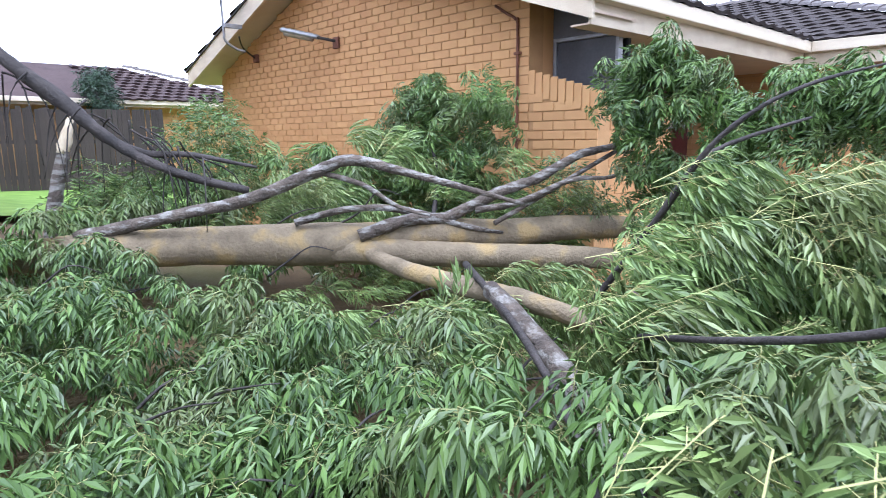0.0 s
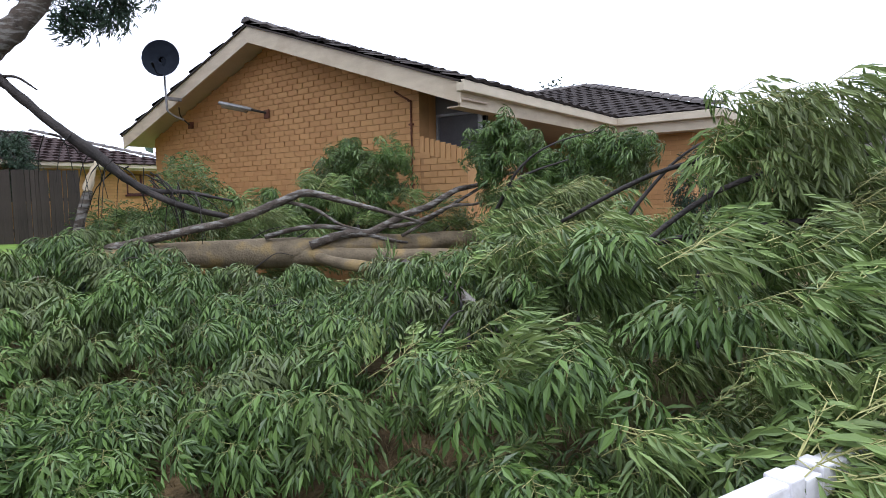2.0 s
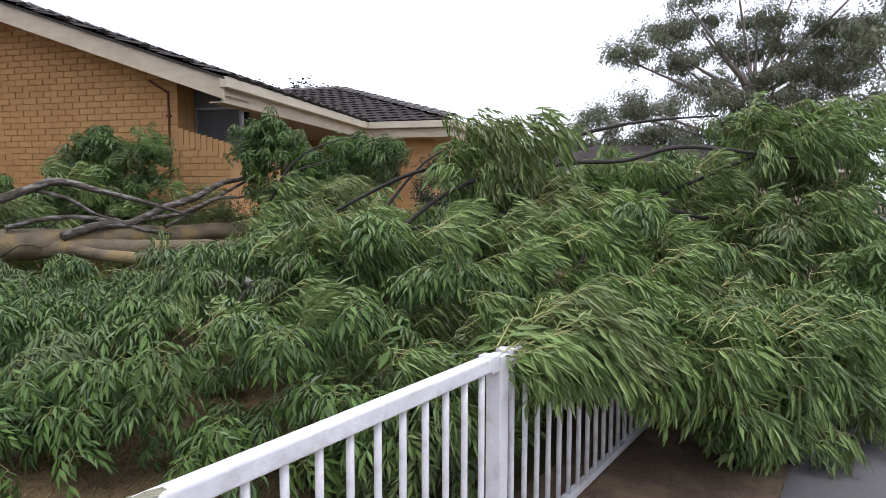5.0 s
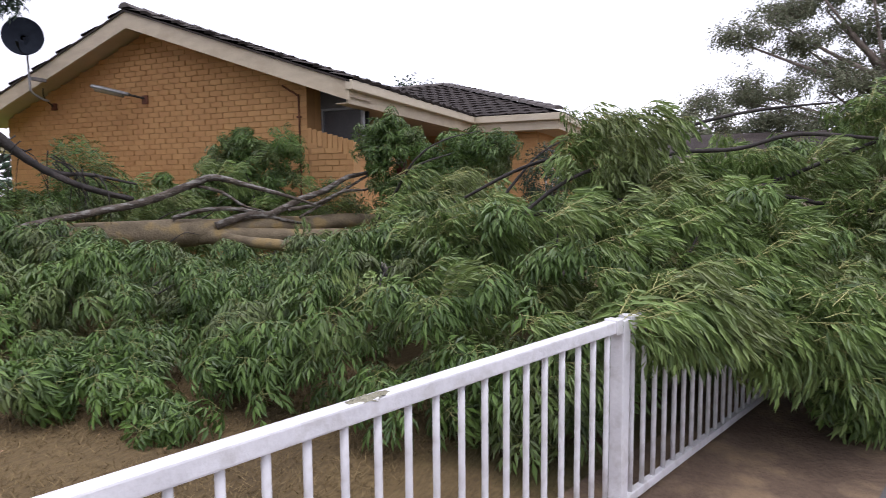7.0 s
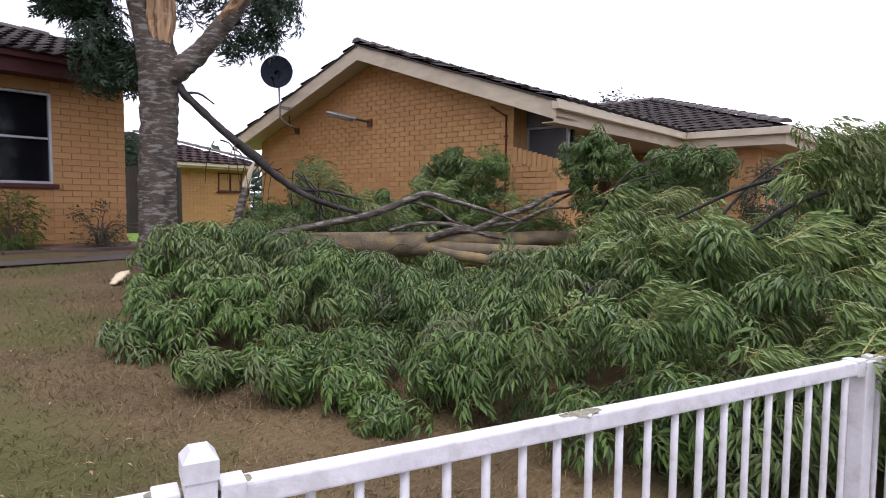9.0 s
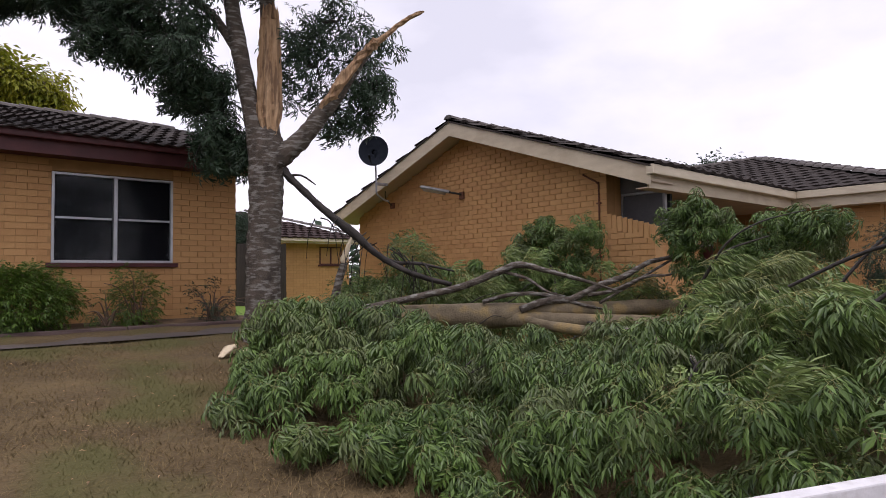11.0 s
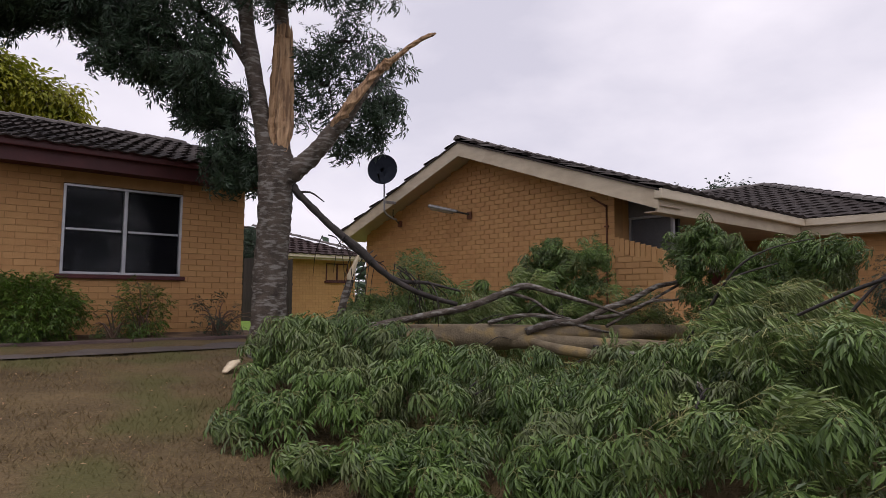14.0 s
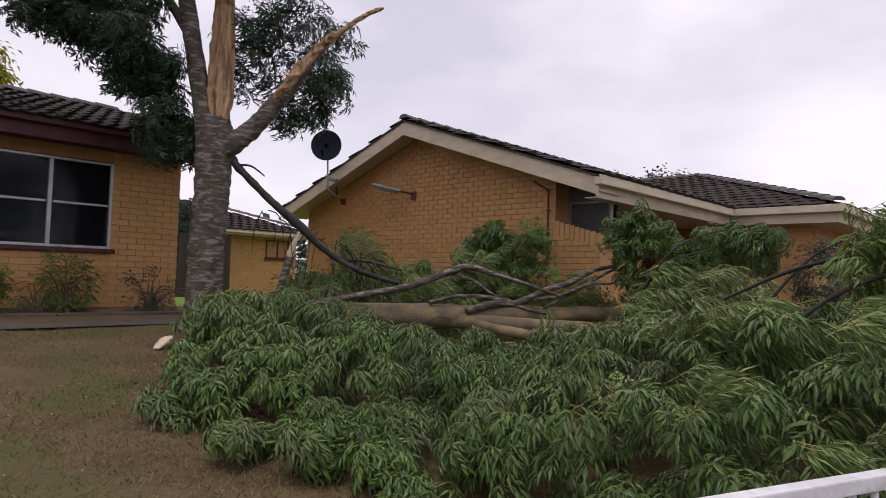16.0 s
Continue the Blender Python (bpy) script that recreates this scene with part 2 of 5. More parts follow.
def prism(name, poly, axis, lo, hi, mat, bevel=0.0):
    """A flat outline given in the two other axes, pulled out along axis."""
    def put(a, b, c):
        return {"x": (c, a, b), "y": (a, c, b), "z": (a, b, c)}[axis]
    bm = bmesh.new()
    rings = [[bm.verts.new(put(a, b, c)) for a, b in poly] for c in (lo, hi)]
    k = len(poly)
    bm.faces.new(rings[0])
    bm.faces.new(rings[1][::-1])
    for i in range(k):
        bm.faces.new((rings[0][i], rings[1][i], rings[1][(i + 1) % k], rings[0][(i + 1) % k]))
    bmesh.ops.recalc_face_normals(bm, faces=bm.faces)
    if bevel:
        bmesh.ops.bevel(bm, geom=bm.edges[:], offset=bevel, segments=1, affect="EDGES")
    me = bpy.data.meshes.new(name)
    bm.to_mesh(me)
    bm.free()
    me.materials.append(mat)
    return me


def smooth_line(points, steps=5):
    """A Catmull-Rom line through (x, y, z, r) points."""
    p = np.array([points[0], *points, points[-1]], float)
    out = []
    for i in range(1, len(p) - 2):
        for s in np.linspace(0, 1, steps, endpoint=False):
            a, b, c, d = p[i - 1:i + 3]
            out.append(0.5 * (2 * b + (c - a) * s + (2 * a - 5 * b + 4 * c - d) * s * s + (3 * b - a - 3 * c + d) * s ** 3))
    return np.array([*out, p[-2]])


def tube(points, sides=10, lumps=0.08, steps=5, seed=1, squash=None):
    """Vertices and quads of a knobbly tapering limb along (x, y, z, r) points."""
    line = smooth_line(points, steps)
    rng = np.random.default_rng(seed)
    verts, faces = [], []
    for i, (x, y, z, r) in enumerate(line):
        a, b = line[max(i - 1, 0), :3], line[min(i + 1, len(line) - 1), :3]
        t = Vector(b - a).normalized()
        u = t.orthogonal().normalized() if abs(t.z) > 0.9 else t.cross(Vector((0, 0, 1))).normalized()
        w = t.cross(u)
        for k in range(sides):
            ang = 2 * math.pi * k / sides
            rr = max(r, 0.002) * (1 + lumps * rng.normal())
            o = u * math.cos(ang) * rr + w * math.sin(ang) * rr * (squash or 1)
            verts.append((x + o.x, y + o.y, z + o.z))
        if i:
            for k in range(sides):
                faces.append(((i - 1) * sides + k, (i - 1) * sides + (k + 1) % sides, i * sides + (k + 1) % sides, i * sides + k))
    n = len(verts)
    faces.append(tuple(range(sides))[::-1])
    faces.append(tuple(range(n - sides, n)))
    return verts, faces


def limb(name, points, mat, parent, label="", sides=10, lumps=0.07, steps=5, seed=1, squash=None):
    v, f = tube(points, sides, lumps, steps, seed, squash)
    return part(name, mesh_of(name, v, f, mat, True), parent, label)


# ---- ground heights ----
def ground_z(x, y):
    side = np.clip((8.5 - x) / 3.5, 0.25, 1.0)
    return np.clip(0.1 * (y - 1.2), 0.0, 0.85) * side


# ---- leaf sprigs ----
def sprig_template(rng, leaves=6, leaflets=7, size=1.0, width=0.2, droop=0.5, sag=(0, 0, -1), twig=0.26, reach=(0.13, 0.2), forward=(0.55, 0.9), blade=(0.075, 0.115)):
    """One shoot with compound leaves, growing along +x: leaf triangles, then twig triangles. sag: the way its leaves hang."""
    lv, lf, tv, tf = [], [], [], []
    sag = Vector(sag)

    def stem(a, b, r):
        k = len(tv)
        d = (b - a).normalized()
        u = d.orthogonal().normalized()
        w = d.cross(u)
        for p in (a, b):
            for q in range(3):
                ang = 2.1 * q
                tv.append(tuple(p + (u * math.cos(ang) + w * math.sin(ang)) * r))
        for q in range(3):
            tf.extend([(k + q, k + (q + 1) % 3, k + 3 + (q + 1) % 3), (k + q, k + 3 + (q + 1) % 3, k + 3 + q)])

    def leaflet(p, d, up, ln):
        k = len(lv)
        side = d.cross(up).normalized()
        nrm = side.cross(d).normalized()
        w = ln * width * rng.uniform(0.85, 1.15)
        bend = sag * ln * rng.uniform(0.05, 0.3) * droop
        mid = p + d * ln * 0.42 + bend * 0.3
        lv.extend([tuple(p), tuple(mid + side * w * 0.5 + nrm * w * 0.22), tuple(mid - side * w * 0.5 + nrm * w * 0.22), tuple(p + d * ln + bend)])
        lf.extend([(k, k + 3, k + 1), (k, k + 2, k + 3)])

    ln_twig = twig * size
    stem(Vector((-0.08 * size, 0, 0)), Vector((ln_twig, 0, 0)), 0.0027 * size)
    for i in range(leaves):
        s = i / max(leaves - 1, 1)
        base = Vector((ln_twig * s, 0, 0))
        ang = i * 2.4 + rng.uniform(-0.4, 0.4)
        out = Vector((forward[0] + forward[1] * s, math.cos(ang) * 0.9, math.sin(ang) * 0.9)).normalized()
        ln = size * rng.uniform(*reach)
        pts = [base]
        d = out.copy()
        for j in range(4):
            d = (d + sag * 0.36 * droop).normalized()
            pts.append(pts[-1] + d * ln / 4)
        stem(pts[0], pts[2], 0.002 * size)
        pairs = (leaflets - 1) // 2
        up = -sag
        for j in range(pairs):
            f = 0.3 + 0.65 * j / max(pairs - 1, 1)
            q = f * 4
            a = min(int(q), 3)
            p = pts[a].lerp(pts[a + 1], q - a)
            dd = (pts[a + 1] - pts[a]).normalized()
            side = dd.cross(up)
            side = side.normalized() if side.length > 0.05 else dd.orthogonal().normalized()
            for sg in (-1, 1):
                dl = (dd * rng.uniform(0.6, 1.0) + side * sg * rng.uniform(0.4, 1.0) + sag * rng.uniform(-0.1, 0.6) * droop).normalized()
                leaflet(p, dl, (up + side * 0.35 * sg + dd * 0.2), size * rng.uniform(*blade))
        leaflet(pts[4], (pts[4] - pts[3]).normalized(), up + Vector((0.1, 0.2, 0.1)), size * blade[1])
    return np.array(lv, np.float32), np.array(lf, np.int32), np.array(tv, np.float32), np.array(tf, np.int32)


RNG = np.random.default_rng(7)
ROSETTES = [sprig_template(RNG, leaves=9, leaflets=7, width=0.285, droop=1.25, sag=(-1, 0, 0), twig=0.07, reach=(0.11, 0.21), forward=(0.15, 0.75), blade=(0.07, 0.112)) for _ in range(10)]
STREAMERS = [sprig_template(RNG, leaves=9, leaflets=7, width=0.255, droop=1.55, sag=(0.30, 0, -0.95), twig=0.2, reach=(0.13, 0.25), forward=(0.3, 0.75), blade=(0.07, 0.115)) for _ in range(10)]
CROWN_SPRIGS = [sprig_template(RNG, leaves=6, leaflets=7, width=0.29, droop=0.8, sag=(-0.4, 0, -0.8), twig=0.16, reach=(0.12, 0.2), blade=(0.07, 0.105)) for _ in range(6)]
SPRIGS_SMALL = [sprig_template(RNG, leaves=6, leaflets=7, width=0.27, droop=0.8, sag=(-0.5, 0, -0.7), twig=0.14, blade=(0.055, 0.085)) for _ in range(4)]
SPRIGS_COARSE = [sprig_template(RNG, leaves=4, leaflets=3, width=0.5, droop=0.8) for _ in range(3)]


def foliage(pos, axis, size, templates, rng):
    """Sprigs at pos, grown along axis (n,3), joined: leaf verts and tris, twig verts and tris."""
    n = len(pos)
    axis = axis / np.linalg.norm(axis, axis=1, keepdims=True)
    ups = np.tile(np.array([0, 0, 1.0]), (n, 1)) + rng.normal(0, 0.35, (n, 3))
    side = np.cross(ups, axis)
    side /= np.linalg.norm(side, axis=1, keepdims=True) + 1e-9
    up = np.cross(axis, side)
    rot = np.stack([axis, side, up], axis=2)
    pick = rng.integers(0, len(templates), n)
    res = []
    for vi, fi in ((0, 1), (2, 3)):
        vs, fs, base = [], [], 0
        for k, tpl in enumerate(templates):
            ids = np.nonzero(pick == k)[0]
            if not len(ids):
                continue
            v = np.einsum("nij,vj->nvi", rot[ids], tpl[vi]) * size[ids, None, None] + pos[ids, None, :]
            m = len(tpl[vi])
            f = tpl[fi][None] + (np.arange(len(ids)) * m)[:, None, None] + base
            vs.append(v.reshape(-1, 3))
            fs.append(f.reshape(-1, 3))
            base += m * len(ids)
        res.extend([np.concatenate(vs), np.concatenate(fs)])
    return res


def clump(name, pos, axis, size, templates, leaf, twig, parent, rng, label=""):
    lv, lf, tv, tf = foliage(pos, axis, size, templates, rng)
    ob = part(name, mesh_np(name, lv, lf, leaf), parent, label, "stuff")
    part("twig_rest", mesh_np("twig_rest", tv, tf, twig), ob, "", "stuff")
    return ob

# ---- ground ----
def ground():
    xs = np.concatenate([np.linspace(-400, -12, 12), np.arange(-11.5, 24, 0.25), np.linspace(25, 900, 24)])
    ys = np.concatenate([np.linspace(-500, -15, 12), np.arange(-14, 24, 0.25), np.linspace(25, 700, 20)])
    gx, gy = np.meshgrid(xs, ys, indexing="ij")
    gz = ground_z(gx, gy)
    bumps = 0.012 * np.sin(gx * 2.3 + np.sin(gy * 1.7)) * np.cos(gy * 2.9 + gx) + 0.008 * np.sin(gx * 7.1 + gy * 5.3)
    gz = gz + np.where((gx > -11) & (gx < 23), bumps, 0) - 0.012
    v = np.stack([gx, gy, gz], -1).reshape(-1, 3)
    nx, ny = len(xs), len(ys)
    i, j = np.meshgrid(np.arange(nx - 1), np.arange(ny - 1), indexing="ij")
    a = (i * ny + j).ravel()
    f = np.stack([a, a + ny, a + ny + 1, a + 1], -1)
    return tagged(new("ground", mesh_np("ground", v, f, SOIL_GRASS, True)), "patchy dry brown lawn sloping up to the houses", "lawn", kind="structure")


ground()
FENCE_A, FENCE_D = np.array((3.848, 1.078)), np.array((0.935, -0.355))   # a corner post and the way the fence runs
FENCE_N = np.array((0.355, 0.935))                                      # towards the houses


def along(s, off=0.0):
    p = FENCE_A + FENCE_D * s + FENCE_N * off
    return float(p[0]), float(p[1])


def strip(name, s0, s1, o0, o1, z, mat, label, category, steps=40, wobble=0.0, seed=3):
    rng = np.random.default_rng(seed)
    v, f = [], []
    for i in range(steps + 1):
        s = s0 + (s1 - s0) * i / steps
        for o in (o0, o1):
            x, y = along(s, o + rng.normal(0, wobble))
            v.append((x, y, float(ground_z(x, y)) + z))
        if i:
            k = 2 * i
            f.append((k - 2, k, k + 1, k - 1))
    top = mesh_of(name, v, f, mat)
    return tagged(new(name, top), label, category, kind="structure")


strip("bare_verge", -9, 22, -0.95, 0.25, 0.012, BARE, "bare brown soil strip along the fence foot", "verge", wobble=0.05)
strip("pavement", -14, 60, -3.6, -0.8, 0.016, ASPHALT, "grey asphalt footpath beside the fence", "footpath", wobble=0.012)
strip("road", -60, 160, -14.0, -5.2, 0.012, ASPHALT, "plain grey asphalt street", "road")
v = [(5.4, 12.2, 0.80), (9.0, 12.9, 0.45), (15.0, 13.2, 0.35), (15.0, 19.4, 0.5), (5.4, 19.4, 0.8)]
tagged(new("back_lawn", mesh_of("back_lawn", v, [tuple(range(5))], GREEN_LAWN)), "small bright green lawn between the houses", "lawn", kind="structure")


# ---- masonry and tiles ----
def brick_wall(wall, axis, plane, lo, hi, z0, top, facing, near, skip=(), seed=5):
    """Courses of bricks on a mortar wall: the ones that satisfy near become parts, the rest one joined mesh.
    axis: the way the wall runs ('x' or 'y'); facing: -1 or 1 along the other axis; top(a): the wall's height there."""
    rng = np.random.default_rng(seed)
    shared = {}
    v, f, count = [], [], 0
    row, z = 0, z0 + 0.043
    while z < 6:
        a = lo - (0.12 if row % 2 else 0.0)
        any_in = False
        while a < hi - 0.02:
            s, e = max(a, lo), min(a + 0.23, hi)
            mid = 0.5 * (s + e)
            if e - s > 0.06 and z + 0.038 < min(top(s), top(e)) + 0.03 and not any(p <= mid <= q and r <= z <= t for p, q, r, t in skip):
                any_in = True
                out = rng.uniform(0.009, 0.014)
                if near(mid, z) and count < 295 and e - s > 0.2:
                    if "m" not in shared:
                        d = (out, 0.115, 0.038)
                        lo3 = (-0.004, -d[1], -d[2]) if axis == "y" else (-d[1], -0.004, -d[2])
                        hi3 = (d[0], d[1], d[2]) if axis == "y" else (d[1], d[0], d[2])
                        shared["m"] = box("brick", lo3, hi3, BRICK, 0.004)
                    ob = part("brick", shared["m"], wall)
                    ob.location = (plane, mid, z) if axis == "y" else (mid, plane, z)
                    if facing < 0:
                        ob.rotation_euler = (0, 0, math.pi)
                    count += 1
                else:
                    k = len(v)
                    p0, p1 = plane - 0.004 * facing, plane + out * facing
                    zl, zh = z - 0.038 + rng.normal(0, 0.001), z + 0.038 + rng.normal(0, 0.001)
                    for p in (p0, p1):
                        for q in (s, e):
                            for zz in (zl, zh):
                                v.append((p, q, zz) if axis == "y" else (q, p, zz))
                    f.extend([tuple(k + i for i in q) for q in BOXF])
            a += 0.24
        if not any_in and z > z0 + 1:
            break
        z += 0.086
        row += 1
    part("brickwork", mesh_of("brickwork", v, f, BRICK), wall, "", "stuff")


def roof_tiles(roof, origin, u, vv, inside, near, limit=290, tw=0.3, tl=0.33, rng_seed=4, nu=(0, 40), nv=(0, 20), wave=1.0, step=0.042, mat=None):
    """Wavy concrete tiles over a slope: u runs along the eaves, vv up the slope (unit vectors)."""
    rng = np.random.default_rng(rng_seed)
    origin, u, vv = np.array(origin, float), np.array(u, float), np.array(vv, float)
    n = np.cross(u, vv)
    if n[2] < 0:
        n = -n
    prof = [(0.0, 0.0), (0.18, 0.016), (0.36, 0.024), (0.55, 0.012), (0.74, 0.001), (1.0, 0.0)]
    loc, fac = [], []
    for a, h in prof:
        loc.append((a * tw, -0.03, h * 1.3 * wave + step))
    for a, h in prof:
        loc.append((a * tw, tl + 0.03, h * wave + 0.004))
    for a, h in prof:
        loc.append((a * tw, -0.026, h * wave + 0.004))
    k = len(prof)
    for i in range(k - 1):
        fac.append((i, i + 1, k + i + 1, k + i))
        fac.append((2 * k + i, 2 * k + i + 1, i + 1, i))
    rot = np.stack([u, vv, n], axis=1)
    loc = np.array(loc) @ rot.T
    mat = mat or TILE
    shared = mesh_of("tile", loc, fac, mat)
    v, f, count = [], [], 0
    for j in range(*nv):
        for i in range(*nu):
            p = origin + u * (i * tw + (0.15 if j % 2 else 0)) + vv * j * tl
            c = p + u * tw * 0.5 + vv * tl * 0.5
            if not inside(c):
                continue
            p = p + n * rng.normal(0, 0.003)
            if near(c) and count < limit:
                ob = part("tile", shared, roof)
                ob.location = p
                count += 1
            else:
                b = len(v)
                v.extend(loc + p)
                f.extend([tuple(b + q for q in ff) for ff in fac])
    if v:
        part("tile_field", mesh_of("tile_field", v, f, mat), roof, "", "stuff")


def ridge_caps(roof, a, b, step=0.36):
    a, b = np.array(a, float), np.array(b, float)
    ln = np.linalg.norm(b - a)
    d = (b - a) / ln
    side = np.cross(d, (0, 0, 1))
    side /= np.linalg.norm(side)
    up = np.cross(side, d)
    v, f = [], []
    for i in range(int(ln / step)):
        base = len(v)
        for s, lift in ((0, 0.035), (step * 1.08, 0.012)):
            for q in range(6):
                ang = math.pi * q / 5
                v.append(a + d * (i * step + s) + side * math.cos(ang) * 0.115 + up * (math.sin(ang) * 0.075 + lift))
        f.extend([(base + q, base + q + 1, base + 7 + q, base + 6 + q) for q in range(5)])
        f.append(tuple(base + q for q in range(6)))
    part("ridge_cap", mesh_of("ridge_cap", v, f, RIDGE), roof, "weathered grey ridge caps", "stuff")


def window(house, name, axis, plane, a0, a1, z0, z1, facing, panes=2, rails=(0.5,), frame_mat=None, sill=True, label="", deep=0.6, glazing=None):
    """A metal-framed window set into a wall opening, a near-black sheet behind it in place of an unlit room."""
    frame_mat = frame_mat or ALU

    def bx(nm, alo, ahi, zlo, zhi, plo, phi, mat, bev=0.0):
        p = sorted((plane + plo * facing, plane + phi * facing))
        if axis == "x":
            return box(nm, (alo, p[0], zlo), (ahi, p[1], zhi), mat, bev)
        return box(nm, (p[0], alo, zlo), (p[1], ahi, zhi), mat, bev)

    # dark sheet at depth deep paints the indoor shade seen through the glass
    w = part(name, bx("window_back", a0 - 0.02, a1 + 0.02, z0 - 0.02, z1 + 0.02, -deep, -deep - 0.05, ROOM_SHADE), house, label)
    t = 0.034
    for nm, q in (("frame_side", (a0, a0 + t, z0, z1)), ("frame_side", (a1 - t, a1, z0, z1)), ("frame_head", (a0 + t, a1 - t, z1 - t, z1)), ("frame_foot", (a0 + t, a1 - t, z0, z0 + t))):
        part(nm, bx(nm, *q, -0.05, 0.018, frame_mat, 0.004), w)
    step = (a1 - a0) / panes
    for i in range(1, panes):
        part("mullion", bx("mullion", a0 + i * step - 0.024, a0 + i * step + 0.024, z0 + t, z1 - t, -0.045, 0.022, frame_mat, 0.004), w)
    for r in rails:
        for i in range(panes):
            zz = z0 + (z1 - z0) * r
            part("glazing_bar", bx("glazing_bar", a0 + i * step + 0.045, a0 + (i + 1) * step - 0.045, zz - 0.014, zz + 0.014, -0.035, 0.012, frame_mat, 0.003), w)
    for i in range(panes):
        g = part("pane", bx("pane", a0 + i * step + 0.03, a0 + (i + 1) * step - 0.03, z0 + 0.03, z1 - 0.03, -0.02, -0.026, glazing or GLASS), w)
        g.visible_shadow = False
    if sill:
        part("sill", bx("sill", a0 - 0.06, a1 + 0.06, z0 - 0.06, z0 - 0.003, -0.04, 0.07, MAROON, 0.008), w, "dark brown sill")
    return w


# ---- the gabled brick house ----
APEX_Y, SLOPE = 9.2, 0.341


def rake(y, top):
    return top - SLOPE * abs(y - APEX_Y)


gable_house = thing("brick_house", "orange brick house with cream barge boards and dark tiled roof", "house", (9, 9.2, 0))
gable_house.location = (0, 0, 0)
poly = [(6.15, -0.1), (12.8, -0.1), (12.8, rake(12.8, 4.03)), (APEX_Y, 4.03), (6.15, rake(6.15, 4.03))]
gwall = part("gable_wall", prism("gable_wall", poly, "x", 9.0, 9.2, MORTAR), gable_house, "orange brick gable wall")
low = [(5.38, -0.1), (6.147, -0.1), (6.147, 2.33), (5.38, 2.11)]
lwall = part("low_wall", prism("low_wall", low, "x", 9.0, 9.18, MORTAR), gable_house, "low brick wall with a sloping soldier course")
part("return_wall", box("return_wall", (9.2, 6.15, -0.1), (9.4, 6.36, 2.95), BRICK), gable_house)
side_wall = part("side_wall", box("side_wall", (9.183, 5.55, -0.1), (10.6, 5.75, 2.12), MORTAR), gable_house)
part("porch_wall", box("porch_wall", (10.4, 6.9, -0.1), (13.8, 7.1, 2.75), MAROON), gable_house, "dark maroon recessed porch wall")
part("back_wall", box("back_wall", (9.2, 12.6, -0.1), (24, 12.8, 2.7), BRICK), gable_house)
window(gable_house, "side_window", "y", 9.36, 5.42, 6.14, 2.06, 2.66, -1, panes=1, rails=(), sill=False, frame_mat=STEEL, label="grey recessed window under the eave", deep=0.1, glazing=GREY_PANE)
part("recess_panel", prism("recess_panel", [(5.43, 2.663), (6.147, 2.663), (6.147, rake(6.147, 4.03)), (5.43, rake(5.43, 4.03))], "x", 9.35, 9.39, GREY_PAINT), gable_house, "grey panel above the recessed window")
part("porch_floor", box("porch_floor", (9.2, 5.3, -0.05), (13.8, 6.9, 0.16), CONCRETE), gable_house)
part("porch_post", box("porch_post", (13.05, 5.36, 0.16), (13.15, 5.46, 2.6), CREAM, 0.006), gable_house, "cream timber porch post")
wing_w = part("wing_wall", box("wing_wall", (13.8, 3.95, -0.1), (13.98, 7.2, 2.62), MORTAR), gable_house, "orange brick wing wall")
wing_s = part("wing_front_wall", box("wing_front_wall", (13.983, 3.95, -0.1), (24, 4.13, 2.62), MORTAR), gable_house, "orange brick front wall of the wing")
window(gable_house, "wing_window", "x", 3.94, 14.5, 15.7, 0.95, 2.3, -1, panes=2, rails=(), label="window with pale frame in the brick wing")

# barge boards, soffits, gutters
for y0, y1 in ((5.19, APEX_Y), (APEX_Y, 13.21)):
    b = [(y0, rake(y0, 4.245)), (y1, rake(y1, 4.245)), (y1, rake(y1, 4.0)), (y0, rake(y0, 4.0))]
    part("barge_board", prism("barge_board", b, "x", 8.58, 8.612, CREAM), gable_house, "wide cream barge board with rain stains")
    s = [(y0, rake(y0, 4.07)), (y1, rake(y1, 4.07)), (y1, rake(y1, 4.05)), (y0, rake(y0, 4.05))]
    part("gable_soffit", prism("gable_soffit", s, "x", 8.614, 9.22, SOFFIT), gable_house)
part("fascia", box("fascia", (8.615, 5.225, 2.60), (13.42, 5.25, 2.775), CREAM), gable_house, "cream fascia board")
part("gutter", box("gutter", (8.56, 5.12, 2.772), (13.42, 5.235, 2.905), CREAM_LIGHT, 0.012), gable_house, "pale square gutter")
part("eave_soffit", box("eave_soffit", (8.62, 5.252, 2.60), (9.4, 5.42, 2.615), SOFFIT), gable_house)
part("porch_soffit", box("porch_soffit", (9.403, 5.252, 2.60), (14.0, 6.95, 2.615), SOFFIT), gable_house)
part("wing_fascia", box("wing_fascia", (13.425, 3.452, 2.60), (13.45, 5.22, 2.775), CREAM), gable_house)
part("wing_gutter", box("wing_gutter", (13.33, 3.34, 2.772), (13.44, 5.118, 2.905), CREAM_LIGHT, 0.012), gable_house, "pale square gutter")
part("wing_front_fascia", box("wing_front_fascia", (13.425, 3.425, 2.60), (24, 3.45, 2.775), CREAM), gable_house)
part("wing_front_gutter", box("wing_front_gutter", (13.442, 3.34, 2.772), (24, 3.44, 2.905), CREAM_LIGHT, 0.012), gable_house, "pale square gutter")
part("wing_soffit", box("wing_soffit", (13.453, 3.453, 2.60), (24, 3.948, 2.614), SOFFIT), gable_house)
part("wing_side_soffit", box("wing_side_soffit", (13.453, 3.96, 2.60), (13.798, 5.25, 2.613), SOFFIT), gable_house)

